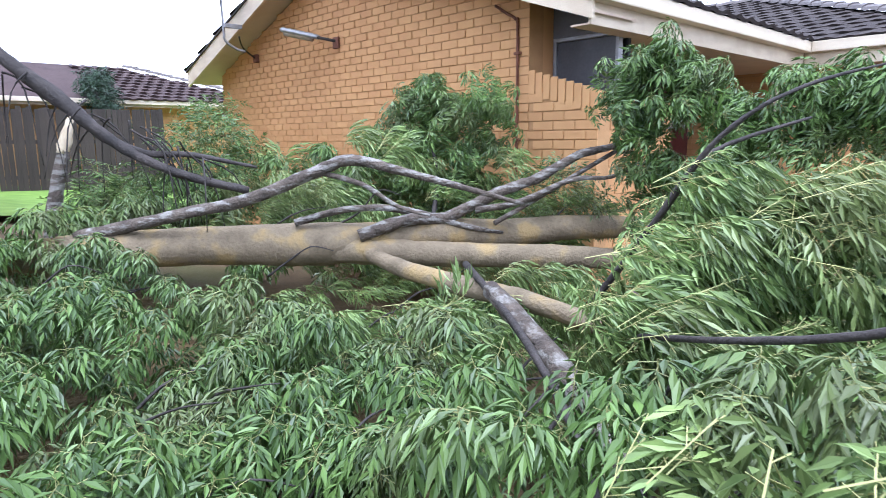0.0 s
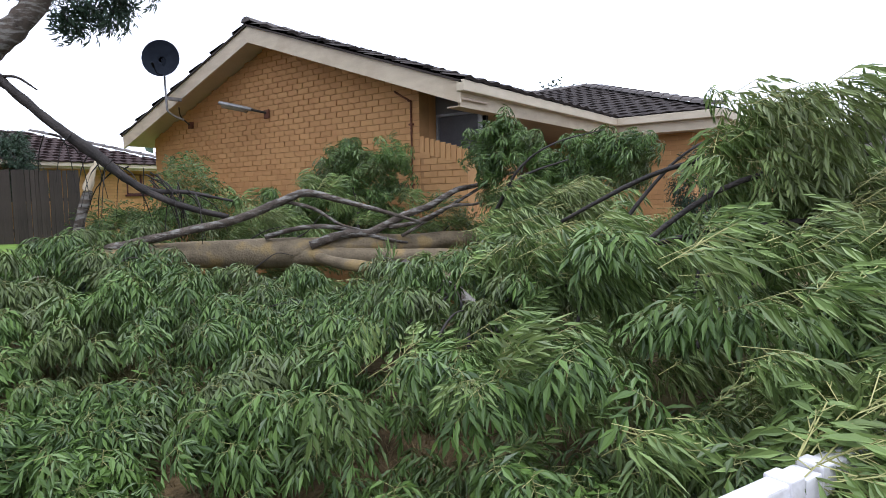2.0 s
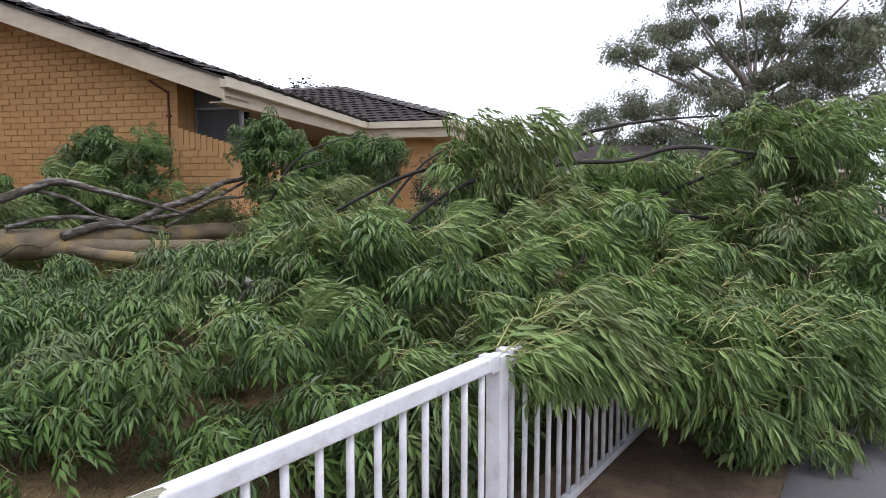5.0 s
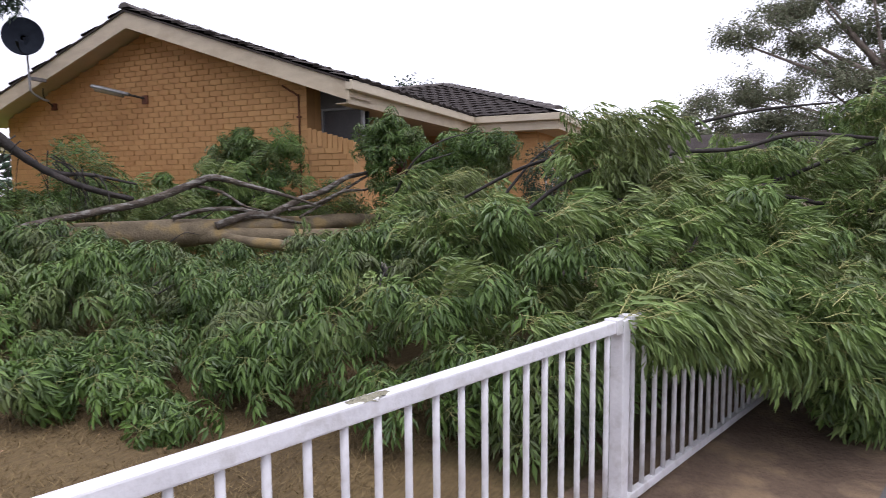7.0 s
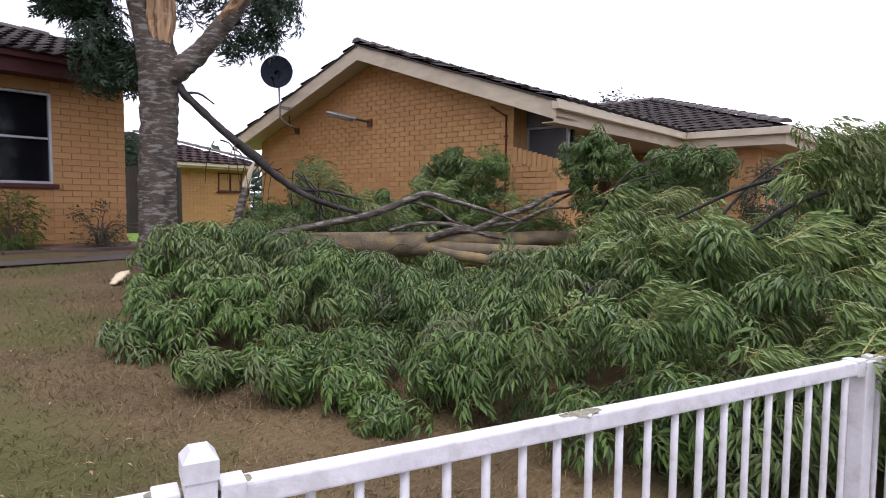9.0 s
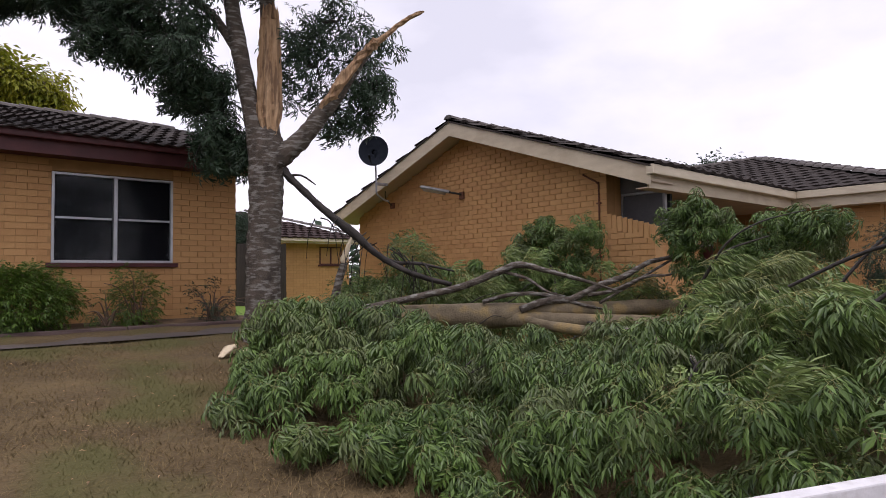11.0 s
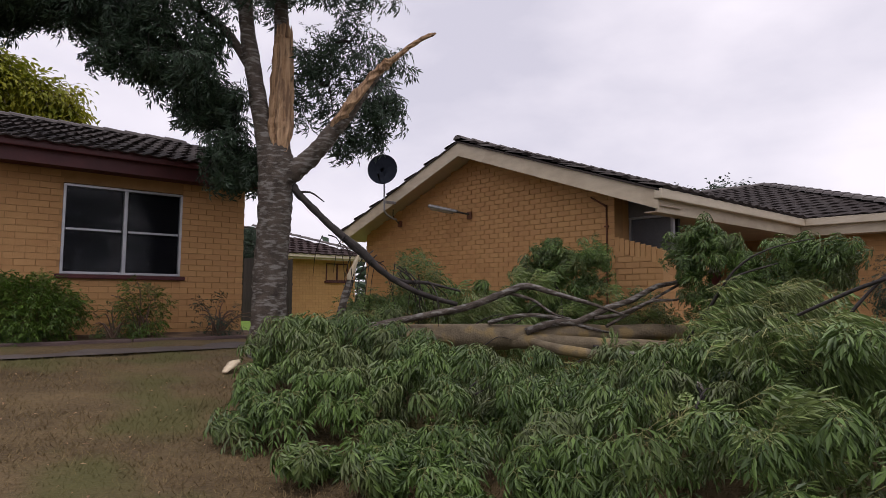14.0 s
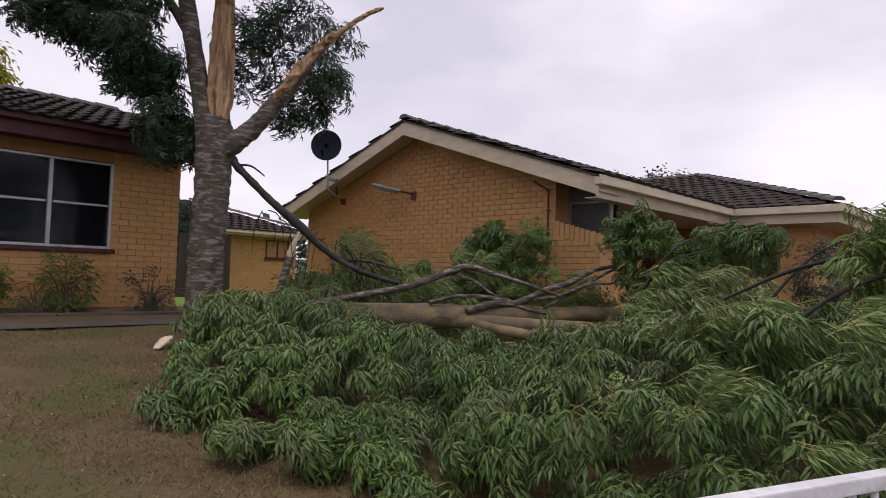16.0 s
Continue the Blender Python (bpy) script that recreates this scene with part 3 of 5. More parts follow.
cs = 1 / math.hypot(1, SLOPE)
RZ = 4.275
main_roof = part("roof", mesh_of("roof", [(8.56, 5.16, rake(5.16, RZ)), (26, 5.16, rake(5.16, RZ)), (26, APEX_Y, RZ), (8.56, APEX_Y, RZ), (8.56, 13.25, rake(13.25, RZ)), (26, 13.25, rake(13.25, RZ)),
                                         (8.56, 5.16, rake(5.16, RZ) - .03), (26, 5.16, rake(5.16, RZ) - .03), (26, APEX_Y, RZ - .03), (8.56, APEX_Y, RZ - .03), (8.56, 13.25, rake(13.25, RZ) - .03), (26, 13.25, rake(13.25, RZ) - .03)],
                                 [(0, 1, 2, 3), (3, 2, 5, 4), (6, 9, 8, 7), (9, 10, 11, 8), (0, 3, 9, 6), (3, 4, 10, 9), (0, 6, 7, 1)], TILE), gable_house, "dark grey concrete tile roof")
WX, WY, WZ = 13.36, 3.38, 2.90
hip_roof = part("hip_roof", mesh_of("hip_roof", [(WX, WY, WZ), (WX, 9.2, WZ), (17.5, 13.3, WZ + 4.14 * SLOPE), (17.5, WY + 4.14, WZ + 4.14 * SLOPE), (21.6, WY, WZ), (21.6, 11.0, WZ)],
                                     [(0, 3, 2, 1), (0, 4, 3), (3, 4, 5, 2)], TILE), gable_house, "hipped dark tile roof over the wing")
ridge_caps(hip_roof, (WX + 0.05, WY + 0.05, WZ + 0.035), (17.5, WY + 4.14, WZ + 4.14 * SLOPE - 0.0))
ridge_caps(hip_roof, (17.5, WY + 4.14, WZ + 4.14 * SLOPE - 0.02), (17.5, 13.2, WZ + 4.14 * SLOPE - 0.02))
ridge_caps(main_roof, (8.56, APEX_Y, RZ + 0.0), (20, APEX_Y, RZ + 0.0))

# wall conduit, clip box, lamp, dish
cond = thing("conduit", "thin rusty conduit running down the brick gable", "pipe")
part("pipe", mesh_of("pipe", *tube([(8.966, 6.27, 0.1, .014), (8.966, 6.27, 1.4, .014), (8.966, 6.27, 2.7, .014), (8.962, 6.29, 2.82, .014), (8.966, 6.42, 2.9, .014), (8.966, 6.55, 2.98, .014)], 7, 0.0), RUST, True), cond)
for z in (0.8, 1.7, 2.5):
    part("saddle", box("saddle", (8.95, 6.235, z), (8.988, 6.305, z + 0.025), RUST, 0.004), cond)

lamp = thing("wall_lamp", "long tube floodlight on a short bracket, unlit, on the gable", "lamp")
part("wall_plate", box("wall_plate", (8.955, 9.24, 2.88), (8.988, 9.36, 3.02), RUST, 0.006), lamp, "rusty wall plate")
part("arm", mesh_of("arm", *tube([(8.97, 9.3, 2.97, .018), (8.86, 9.4, 3.0, .018), (8.8, 9.52, 3.03, .02)], 8, 0), DARK_BARK, True), lamp, "dark bracket arm")
d = Vector((-0.10, 0.62, 0.15))
o = Vector((8.80, 9.50, 3.03))
part("housing", mesh_of("housing", *tube([(*o, .03), (*(o + d * 0.03), .055), (*(o + d * 0.97), .06), (*(o + d), .035)], 12, 0, 4, squash=0.6), STEEL, True), lamp, "grey metal housing")
part("diffuser", mesh_of("diffuser", *tube([(*(o + d * 0.12 - Vector((0, 0, .03))), .04), (*(o + d * 0.95 - Vector((0, 0, .03))), .045)], 12, 0, 3), LENS, True), lamp, "cloudy tube diffuser")

box_thing = thing("cable_clip", "small dark bracket on the brick under the soffit", "bracket")
part("clip_body", box("clip_body", (8.93, 11.42, 2.90), (8.988, 11.52, 3.02), RUST, 0.008), box_thing)
part("clip_arm", mesh_of("clip_arm", *tube([(8.95, 11.47, 2.96, .012), (8.7, 11.35, 3.08, .012), (8.55, 11.15, 3.2, .012)], 6, 0), DARK_BARK, True), box_thing)


def satellite_dish():
    t = thing("satellite_dish", "black mesh satellite dish on a bent grey pole at the gable", "satellite dish")
    c, r = Vector((8.26, 11.14, 3.985)), 0.30
    nrm = Vector((-0.62, -0.72, 0.25)).normalized()
    u = nrm.cross(Vector((0, 0, 1))).normalized()
    w = u.cross(nrm)
    v, f = [c + nrm * 0.0], []
    rings, seg = 7, 36
    for side, off in ((1, 0.0), (-1, -0.012)):
        for i in range(1, rings + 1):
            q = i / rings
            for k in range(seg):
                a = 2 * math.pi * k / seg
                v.append(c + (u * math.cos(a) + w * math.sin(a) * 1.1) * r * q + nrm * (0.07 * (q * q) - 0.03 + off))
    for s in (0, 1):
        b = 1 + s * rings * seg
        for i in range(rings - 1):
            for k in range(seg):
                f.append((b + i * seg + k, b + i * seg + (k + 1) % seg, b + (i + 1) * seg + (k + 1) % seg, b + (i + 1) * seg + k))
    f.append(tuple(1 + k for k in range(seg)))
    part("reflector", mesh_of("reflector", v, f, DISH, True), t, "round black mesh reflector")
    part("pole", mesh_of("pole", *tube([(8.30, 11.14, 3.98, .017), (8.31, 11.14, 3.6, .017), (8.32, 11.14, 3.25, .019), (8.34, 11.14, 3.12, .02), (8.5, 11.13, 3.02, .02), (8.62, 11.13, 3.0, .02)], 8, 0), STEEL, True), t, "bent grey steel pole")
    part("bracket", box("bracket", (8.32, 11.09, 3.30), (8.578, 11.13, 3.36), STEEL, 0.006), t)
    part("mount", box("mount", (8.27, 11.10, 3.86), (8.33, 11.18, 3.99), DISH, 0.01), t)
    part("feed_arm", mesh_of("feed_arm", *tube([(8.3, 11.12, 3.72, .01), (8.05, 10.9, 3.68, .01), (7.9, 10.75, 3.75, .01)], 6, 0), DISH, True), t)
    part("feed_horn", mesh_of("feed_horn", *tube([(7.93, 10.78, 3.74, .02), (7.88, 10.73, 3.78, .025), (7.85, 10.70, 3.8, .02)], 8, 0), DISH, True), t)


satellite_dish()

# ---- the brick house with the window ----
LX0, LX1, LY = -5.0, 5.1, 10.4
win_house = thing("brick_house", "orange brick house with an aluminium window and maroon gutter", "house")
lw = []
WIN = (2.59, 4.14, 1.70, 2.92)
for a, b, c, e in ((LX0, WIN[0], 0.5, 3.10), (WIN[1], LX1, 0.5, 3.10), (WIN[0], WIN[1], 0.5, WIN[2] - 0.06), (WIN[0], WIN[1], WIN[3] + 0.01, 3.10)):
    lw.append(part("front_wall", box("front_wall", (a, LY, c), (b, LY + 0.2, e), MORTAR), win_house))
part("end_wall", box("end_wall", (LX1 - 0.2, LY + 0.203, 0.4), (LX1 - 0.003, 17.0, 3.15), BRICK), win_house)
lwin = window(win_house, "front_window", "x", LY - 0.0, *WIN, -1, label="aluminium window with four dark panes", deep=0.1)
part("soffit", box("soffit", (LX0, 9.93, 3.095), (LX1 + 0.3, LY, 3.11), MAROON), win_house)
part("fascia", box("fascia", (LX0, 9.9, 3.06), (LX1 + 0.25, 9.927, 3.26), MAROON), win_house, "dark maroon fascia")
part("gutter", box("gutter", (LX0, 9.79, 3.23), (LX1 + 0.1, 9.897, 3.34), MAROON, 0.012), win_house, "dark maroon gutter")
part("gutter_end", box("gutter_end", (LX1 - 0.38, 9.80, 3.09), (LX1 + 0.3, 9.89, 3.16), CREAM_LIGHT, 0.012), win_house, "pale flashing under the gutter end")
LS = (4.42 - 3.30) / 3.75
lroof = part("roof", mesh_of("roof", [(LX0, 9.78, 3.30), (LX1 + 0.3, 9.78, 3.30), (LX1 + 0.3, 13.5, 4.40), (LX0, 13.5, 4.40), (LX0, 17.2, 3.30), (LX1 + 0.3, 17.2, 3.30),
                                      (LX1 + 0.3, 13.5, 3.2), (LX0, 13.5, 3.2)], [(0, 1, 2, 3), (3, 2, 5, 4), (1, 6, 2), (6, 5, 2), (0, 3, 7), (7, 3, 4)], TILE), win_house, "dark grey wavy concrete tile roof")
ridge_caps(lroof, (LX0, 13.5, 4.39), (LX1 + 0.3, 13.5, 4.39))
part("barge_board", prism("barge_board", [(9.8, 3.06), (9.8, 3.27), (13.5, 4.37), (17.1, 3.27), (17.1, 3.06), (13.5, 4.15)], "x", LX1 + 0.27, LX1 + 0.295, CREAM), win_house)

# ---- the house at the back ----
back_house = thing("brick_house", "small brick house at the back with a pale gutter", "house", (0, 0, 0.27))
back_wall = part("wall", box("wall", (4, 19.5, 0.3), (12.9, 19.7, 2.35), MORTAR), back_house)
part("wall", box("wall", (12.7, 19.703, 0.3), (12.9, 26, 2.35), BRICK), back_house)
window(back_house, "window", "x", 19.49, 11.75, 12.6, 1.62, 2.22, -1, panes=2, rails=(), frame_mat=MAROON, label="small dark window")
part("fascia", box("fascia", (3.5, 19.02, 2.30), (13.4, 19.05, 2.43), CREAM), back_house)
part("gutter", box("gutter", (3.5, 18.92, 2.36), (13.42, 19.017, 2.47), CREAM_LIGHT, 0.012), back_house, "pale gutter")
part("soffit", box("soffit", (3.5, 19.053, 2.33), (13.4, 19.5, 2.345), SOFFIT), back_house)
broof = part("roof", mesh_of("roof", [(3.5, 18.93, 2.45), (13.4, 18.93, 2.45), (10.2, 22.5, 3.58), (3.5, 22.5, 3.58), (13.4, 26, 2.45), (3.5, 26, 2.45)], [(0, 1, 2, 3), (1, 4, 2), (3, 2, 4, 5)], BROWN_TILE), back_house, "brown tile roof")
ridge_caps(broof, (13.4, 18.93, 2.5), (10.2, 22.5, 3.63))

# ---- paling fence between the houses ----
pf = thing("paling_fence", "dark weathered timber paling fence between the houses", "fence")
rngp = np.random.default_rng(9)
paling = box("paling", (0, -0.009, 0.0), (0.098, 0.009, 1.86), PALING)
for i in range(33):
    x = 6.45 + i * 0.104
    ob = part("paling", paling, pf)
    ob.location, ob.rotation_euler = (x, 18.2 + rngp.normal(0, 0.006), 0.60 + rngp.normal(0, 0.015)), (0, rngp.normal(0, 0.008), 0)
for z in (0.95, 1.7):
    part("rail", box("rail", (6.4, 18.22, z), (9.9, 18.27, z + 0.08), PALING), pf)

# ---- white picket railing ----
railing = thing("white_fence", "white painted metal railing fence with square posts", "fence")
FZ = 0.872
yaw = math.atan2(FENCE_D[1], FENCE_D[0])


def fence_part(name, s, z, me, label=""):
    ob = part(name, me, railing, label)
    x, y = along(s)
    ob.location, ob.rotation_euler = (x, y, z), (0, 0, yaw)
    return ob


POSTS = [-6.99, -4.64, -2.29, 0.06, 2.41]
post = box("post", (-0.031, -0.031, 0), (0.031, 0.031, 0.918), WHITE, 0.005)
for i, s in enumerate(POSTS):
    p = fence_part("post", s, -0.05 if i != 2 else -0.02, post)
    cap = bmesh.new()
    vs = [cap.verts.new((a * 0.034, b * 0.034, z)) for z in (0.912, 0.952) for a, b in ((-1, -1), (1, -1), (1, 1), (-1, 1))]
    tip = [cap.verts.new((a * 0.018, b * 0.018, 0.974)) for a, b in ((-1, -1), (1, -1), (1, 1), (-1, 1))]
    ring = [vs[:4], vs[4:], tip]
    cap.faces.new(ring[0][::-1]), cap.faces.new(tip)
    for lo_r, hi_r in zip(ring, ring[1:]):
        for k in range(4):
            cap.faces.new((lo_r[k], lo_r[(k + 1) % 4], hi_r[(k + 1) % 4], hi_r[k]))
    cm = bpy.data.meshes.new("cap")
    cap.to_mesh(cm)
    cap.free()
    cm.materials.append(WHITE)
    if i != 3:
        part("cap", cm, p, "square cap with a shallow point")
for s0, s1 in zip(POSTS, POSTS[1:]):
    ln = s1 - s0 - 0.074
    fence_part("top_rail", s0 + 0.037, FZ - 0.05, box("top_rail", (0, -0.026, 0), (ln, 0.026, 0.05), WHITE, 0.006))
    fence_part("bottom_rail", s0 + 0.037, 0.03, box("bottom_rail", (0, -0.018, 0), (ln, 0.018, 0.04), WHITE, 0.004))
flange = box("rail_bracket", (0, -0.031, -0.006), (0.05, 0.031, 0.056), WHITE, 0.004)
for i, s in enumerate(POSTS):
    if i:
        fence_part("rail_bracket", s - 0.087, FZ - 0.05, flange)
    if i < len(POSTS) - 1:
        fence_part("rail_bracket", s + 0.037, FZ - 0.05, flange)
bar = mesh_of("baluster", *tube([(0, 0, 0.068, .0115), (0, 0, 0.5, .0115), (0, 0, FZ - 0.048, .0115)], 10, 0, 2), WHITE, True)
for s0, s1 in zip(POSTS, POSTS[1:]):
    k = 21
    for i in range(1, k):
        fence_part("baluster", s0 + (s1 - s0) * i / k, 0, bar)
rng = np.random.default_rng(21)
for s, ln in ((-1.315, 0.14), (-2.225, 0.07), (-2.355, 0.07)):
    v, f = [], []
    for i in range(13):
        for j in range(5):
            e = 1 - (abs(i - 6) / 6) ** 2
            v.append((ln * (i / 12 - 0.5), (j / 4 - 0.5) * 0.056 * (0.6 + 0.4 * e), 0.0505 + 0.006 * e * rng.random() - (0.014 * rng.random() if j in (0, 4) else 0)))
    f = [(i * 5 + j, (i + 1) * 5 + j, (i + 1) * 5 + j + 1, i * 5 + j + 1) for i in range(12) for j in range(4)]
    fence_part("lichen", s, FZ - 0.05, mesh_of("lichen", v, f, LICHEN, True), "patch of grey lichen on the rail")

# ---- garden edge, path ----
edge = thing("garden_edging", "weathered timber sleeper edging the garden bed", "edging")
for x0, x1 in ((-4.0, -1.6), (-1.58, 0.9), (0.92, 3.3), (3.32, 5.0)):
    part("sleeper", box("sleeper", (x0, 9.50, 0.62), (x1, 9.58, 0.86), SLEEPER, 0.01), edge)
v = [(-5, 9.58, 0.83), (5.2, 9.58, 0.82), (5.2, 10.4, 0.88), (-5, 10.4, 0.9)]
tagged(new("garden_bed", mesh_of("garden_bed", v, [(0, 1, 2, 3)], BARE)), "bare garden bed below the brick wall", "garden bed", kind="structure")
v = [(-6, 8.55, 0.752), (5.3, 8.75, 0.76), (5.3, 9.5, 0.80), (-6, 9.5, 0.80)]
tagged(new("path", mesh_of("path", v, [(0, 1, 2, 3)], CONCRETE)), "narrow grey concrete path along the garden bed", "path", kind="structure")


# ---- the standing broken tree ----
tree = thing("tree", "broken ash tree with pale torn wood and a dark crown", "tree", (0.03, 0, 0.02))
limb("trunk", [(4.52, 8.15, 0.55, .30), (4.50, 8.15, 0.75, .245), (4.50, 8.15, 1.1, .215), (4.51, 8.15, 1.8, .205), (4.53, 8.13, 2.4, .205), (4.53, 8.12, 2.85, .22), (4.54, 8.11, 3.1, .205), (4.54, 8.12, 3.3, .15), (4.54, 8.13, 3.45, .06)], BARK, tree, "grey trunk flecked with pale lichen", 22, 0.035, 8, 3)
limb("limb", [(4.50, 8.16, 2.9, .16), (4.42, 8.23, 3.4, .125), (4.34, 8.29, 3.9, .11), (4.27, 8.36, 4.4, .105), (4.20, 8.41, 4.9, .095), (4.15, 8.45, 5.4, .09), (3.9, 8.6, 6.3, .07), (3.6, 8.7, 7.2, .04)], BARK, tree, "", 12, 0.05, 5, 4)
limb("limb", [(4.27, 8.36, 4.3, .07), (4.05, 8.56, 4.75, .055), (3.8, 8.78, 5.05, .05), (3.3, 9.2, 5.4, .04), (2.6, 9.6, 5.6, .025)], BARK, tree, "", 9, 0.05, 5, 5)
limb("limb", [(4.58, 8.14, 3.0, .15), (4.58, 8.15, 3.6, .115), (4.57, 8.16, 4.3, .10), (4.56, 8.14, 4.8, .095), (4.54, 8.14, 5.4, .085), (4.6, 8.2, 6.6, .06)], BARK, tree, "", 12, 0.05, 5, 6)
limb("limb", [(4.53, 8.12, 2.62, .10), (4.64, 8.02, 2.92, .135), (4.80, 7.89, 3.10, .125), (4.97, 7.75, 3.34, .112), (5.12, 7.62, 3.62, .098), (5.2, 7.56, 3.74, .08)], BARK, tree, "dark broken side limb", 12, 0.07, 5, 7)
limb("limb", [(5.1, 7.64, 3.54, .10), (5.26, 7.52, 3.83, .088), (5.42, 7.38, 4.12, .06), (5.56, 7.27, 4.33, .02)], BARK, tree, "strip of dark bark under the torn wood", 10, 0.1, 5, 38)
v, f = tube([(5.02, 7.68, 3.42, .05), (5.12, 7.59, 3.66, .105), (5.30, 7.44, 3.98, .10), (5.48, 7.29, 4.28, .085), (5.58, 7.21, 4.40, .088), (5.62, 7.18, 4.44, .05), (5.80, 7.05, 4.62, .042), (5.92, 6.95, 4.73, .038), (6.02, 6.86, 4.79, .034), (6.07, 6.83, 4.815, .012)], 9, 0.17, 4, 8, 0.7)
part("torn_limb", mesh_of("torn_limb", v, f, TORN), tree, "pale torn wood tapering to a splintered tip")
rng = np.random.default_rng(14)
for i in range(9):
    a = 3.95 + rng.uniform(-1.0, 1.0)
    x, y, z = 4.585 + 0.15 * math.cos(a), 8.13 + 0.15 * math.sin(a), rng.choice((3.16, 4.7))
    h = rng.uniform(0.1, 0.26) * (1 if z > 4 else -0.6)
    limb("splinter", [(x, y, z, .022), (x + rng.normal(0, .008), y + rng.normal(0, .008), z + 0.6 * h, .013), (x, y, z + h, .003)], TORN, tree, "", 5, 0.2, 3, i)


def torn_scar():
    rng = np.random.default_rng(12)
    v, f = [], []
    toward = math.atan2(0.66 - 8.1, 0.94 - 4.58)
    rows, cols = 22, 9
    for i in range(rows):
        s = i / (rows - 1)
        z = 3.22 + 1.56 * s
        r = 0.165 - 0.04 * s
        half = 1.15 * (0.35 + 0.65 * min(1, s * 5)) * (1 - 0.45 * max(0, s - 0.75) * 4 * 0.5)
        for k in range(cols):
            a = toward + half * (2 * k / (cols - 1) - 1)
            rag = 0.0 if 0 < i < rows - 1 else rng.uniform(-0.12, 0.12)
            flute = 0.022 * math.sin(k * 2.3 + 0.4 * math.sin(3 * s)) + rng.normal(0, 0.012)
            v.append((4.585 + r * 1.12 * math.cos(a) * (1 + flute * 3), 8.13 + r * 1.12 * math.sin(a) * (1 + flute * 3), z + rag))
    f = [(i * cols + k, i * cols + k + 1, (i + 1) * cols + k + 1, (i + 1) * cols + k) for i in range(rows - 1) for k in range(cols - 1)]
    me = mesh_of("torn_scar", v, f, TORN)
    ob = part("torn_scar", me, tree, "long pale scar where a limb tore away")
    mod = ob.modifiers.new("thick", "SOLIDIFY")
    mod.thickness = 0.04


torn_scar()
limb("hanging_limb", [(4.66, 8.02, 2.9, .05), (4.73, 7.95, 2.74, .05), (4.95, 7.76, 2.45, .042), (5.16, 7.58, 2.2, .05), (5.38, 7.4, 1.97, .055), (5.62, 7.22, 1.7, .04), (5.95, 7.0, 1.48, .035), (6.4, 6.75, 1.33, .03)], DARK_BARK, tree, "dark broken limb hanging down to the pile", 10, 0.1, 5, 9)
limb("hanging_limb", [(5.55, 7.27, 1.76, .03), (5.8, 7.15, 1.62, .026), (6.1, 7.0, 1.6, .02), (6.5, 6.8, 1.5, .012)], DARK_BARK, tree, "", 8, 0.1, 5, 10)
limb("limb", [(4.72, 7.95, 2.72, .018), (4.85, 7.8, 2.72, .014), (4.98, 7.68, 2.6, .008)], DARK_BARK, tree, "", 6, 0.1, 4, 11)

rng = np.random.default_rng(17)
for i in range(30):
    q = rng.uniform(0, 1)
    x, y, z = 5.1 + 1.2 * q + rng.normal(0, .06), 7.62 - 0.75 * q + rng.normal(0, .12), 2.2 - 0.75 * q
    dx, dy = rng.normal(0.08, .12), rng.normal(0, .1)
    limb("twig", [(x, y, z, .008), (x + dx, y + dy, z - rng.uniform(.1, .25), .006), (x + 1.6 * dx, y + 1.4 * dy, z - rng.uniform(.35, .7), .003)], DARK_BARK, tree, "", 5, 0.1, 3, i)
# crown of the standing tree, its shade put into a darker leaf colour
rng = np.random.default_rng(31)
CROWN = [((2.3, 10.0, 5.1), (1.3, .9, .55), 300), ((3.0, 9.3, 5.6), (1.0, .9, .8), 260), ((3.6, 8.9, 4.6), (.75, .6, .5), 130), ((3.85, 8.9, 3.95), (.42, .4, .5), 130), ((4.0, 8.8, 3.25), (.42, .38, .33), 110),
         ((5.35, 8.3, 4.35), (.5, .45, .6), 72), ((5.95, 7.95, 4.4), (.45, .4, .5), 62), ((5.6, 8.2, 5.0), (.6, .5, .45), 56), ((5.6, 8.1, 3.75), (.3, .3, .22), 35), ((4.6, 8.3, 5.7), (1.1, 1.0, .6), 130), ((3.9, 8.9, 6.6), (1.6, 1.3, .8), 150),
         ((1.4, 9.8, 5.2), (.9, .7, .45), 150), ((3.3, 8.6, 5.2), (.7, .6, .3), 50), ((3.2, 9.3, 4.6), (.45, .4, .3), 40)]
for c, r, k in CROWN:
    k = int(1.4 * k) if c[0] < 4.8 else k
    sub = rng.normal(0, 1, (6, 3))
    sub = np.array(c) + sub / np.linalg.norm(sub, axis=1, keepdims=True) * np.array(r) * rng.uniform(0.5, 1.0, (6, 1))
    d = rng.normal(0, 1, (k, 3))
    d /= np.linalg.norm(d, axis=1, keepdims=True)
    pos = sub[rng.integers(0, 6, k)] + d * (0.12 + 0.36 * np.array(r)) * (rng.uniform(0.1, 1.0, (k, 1)) ** 0.5)
    ax = d * 0.6 + np.array((0.25, -0.2, -0.55)) + rng.normal(0, 0.3, (k, 3))
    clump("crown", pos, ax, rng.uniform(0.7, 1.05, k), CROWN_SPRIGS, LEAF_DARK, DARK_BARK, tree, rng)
    for j in range(3):
        e = np.array(c) + rng.normal(0, 0.5, 3) * np.array(r)
        m = (np.array(c) + np.array((4.4, 8.3, c[2] - 0.3))) * 0.5
        limb("twig", [(*(0.35 * m + 0.65 * np.array(c)), .018), (*c, .013), (*e, .006)], DARK_BARK, tree, "", 5, 0.05, 4, j)

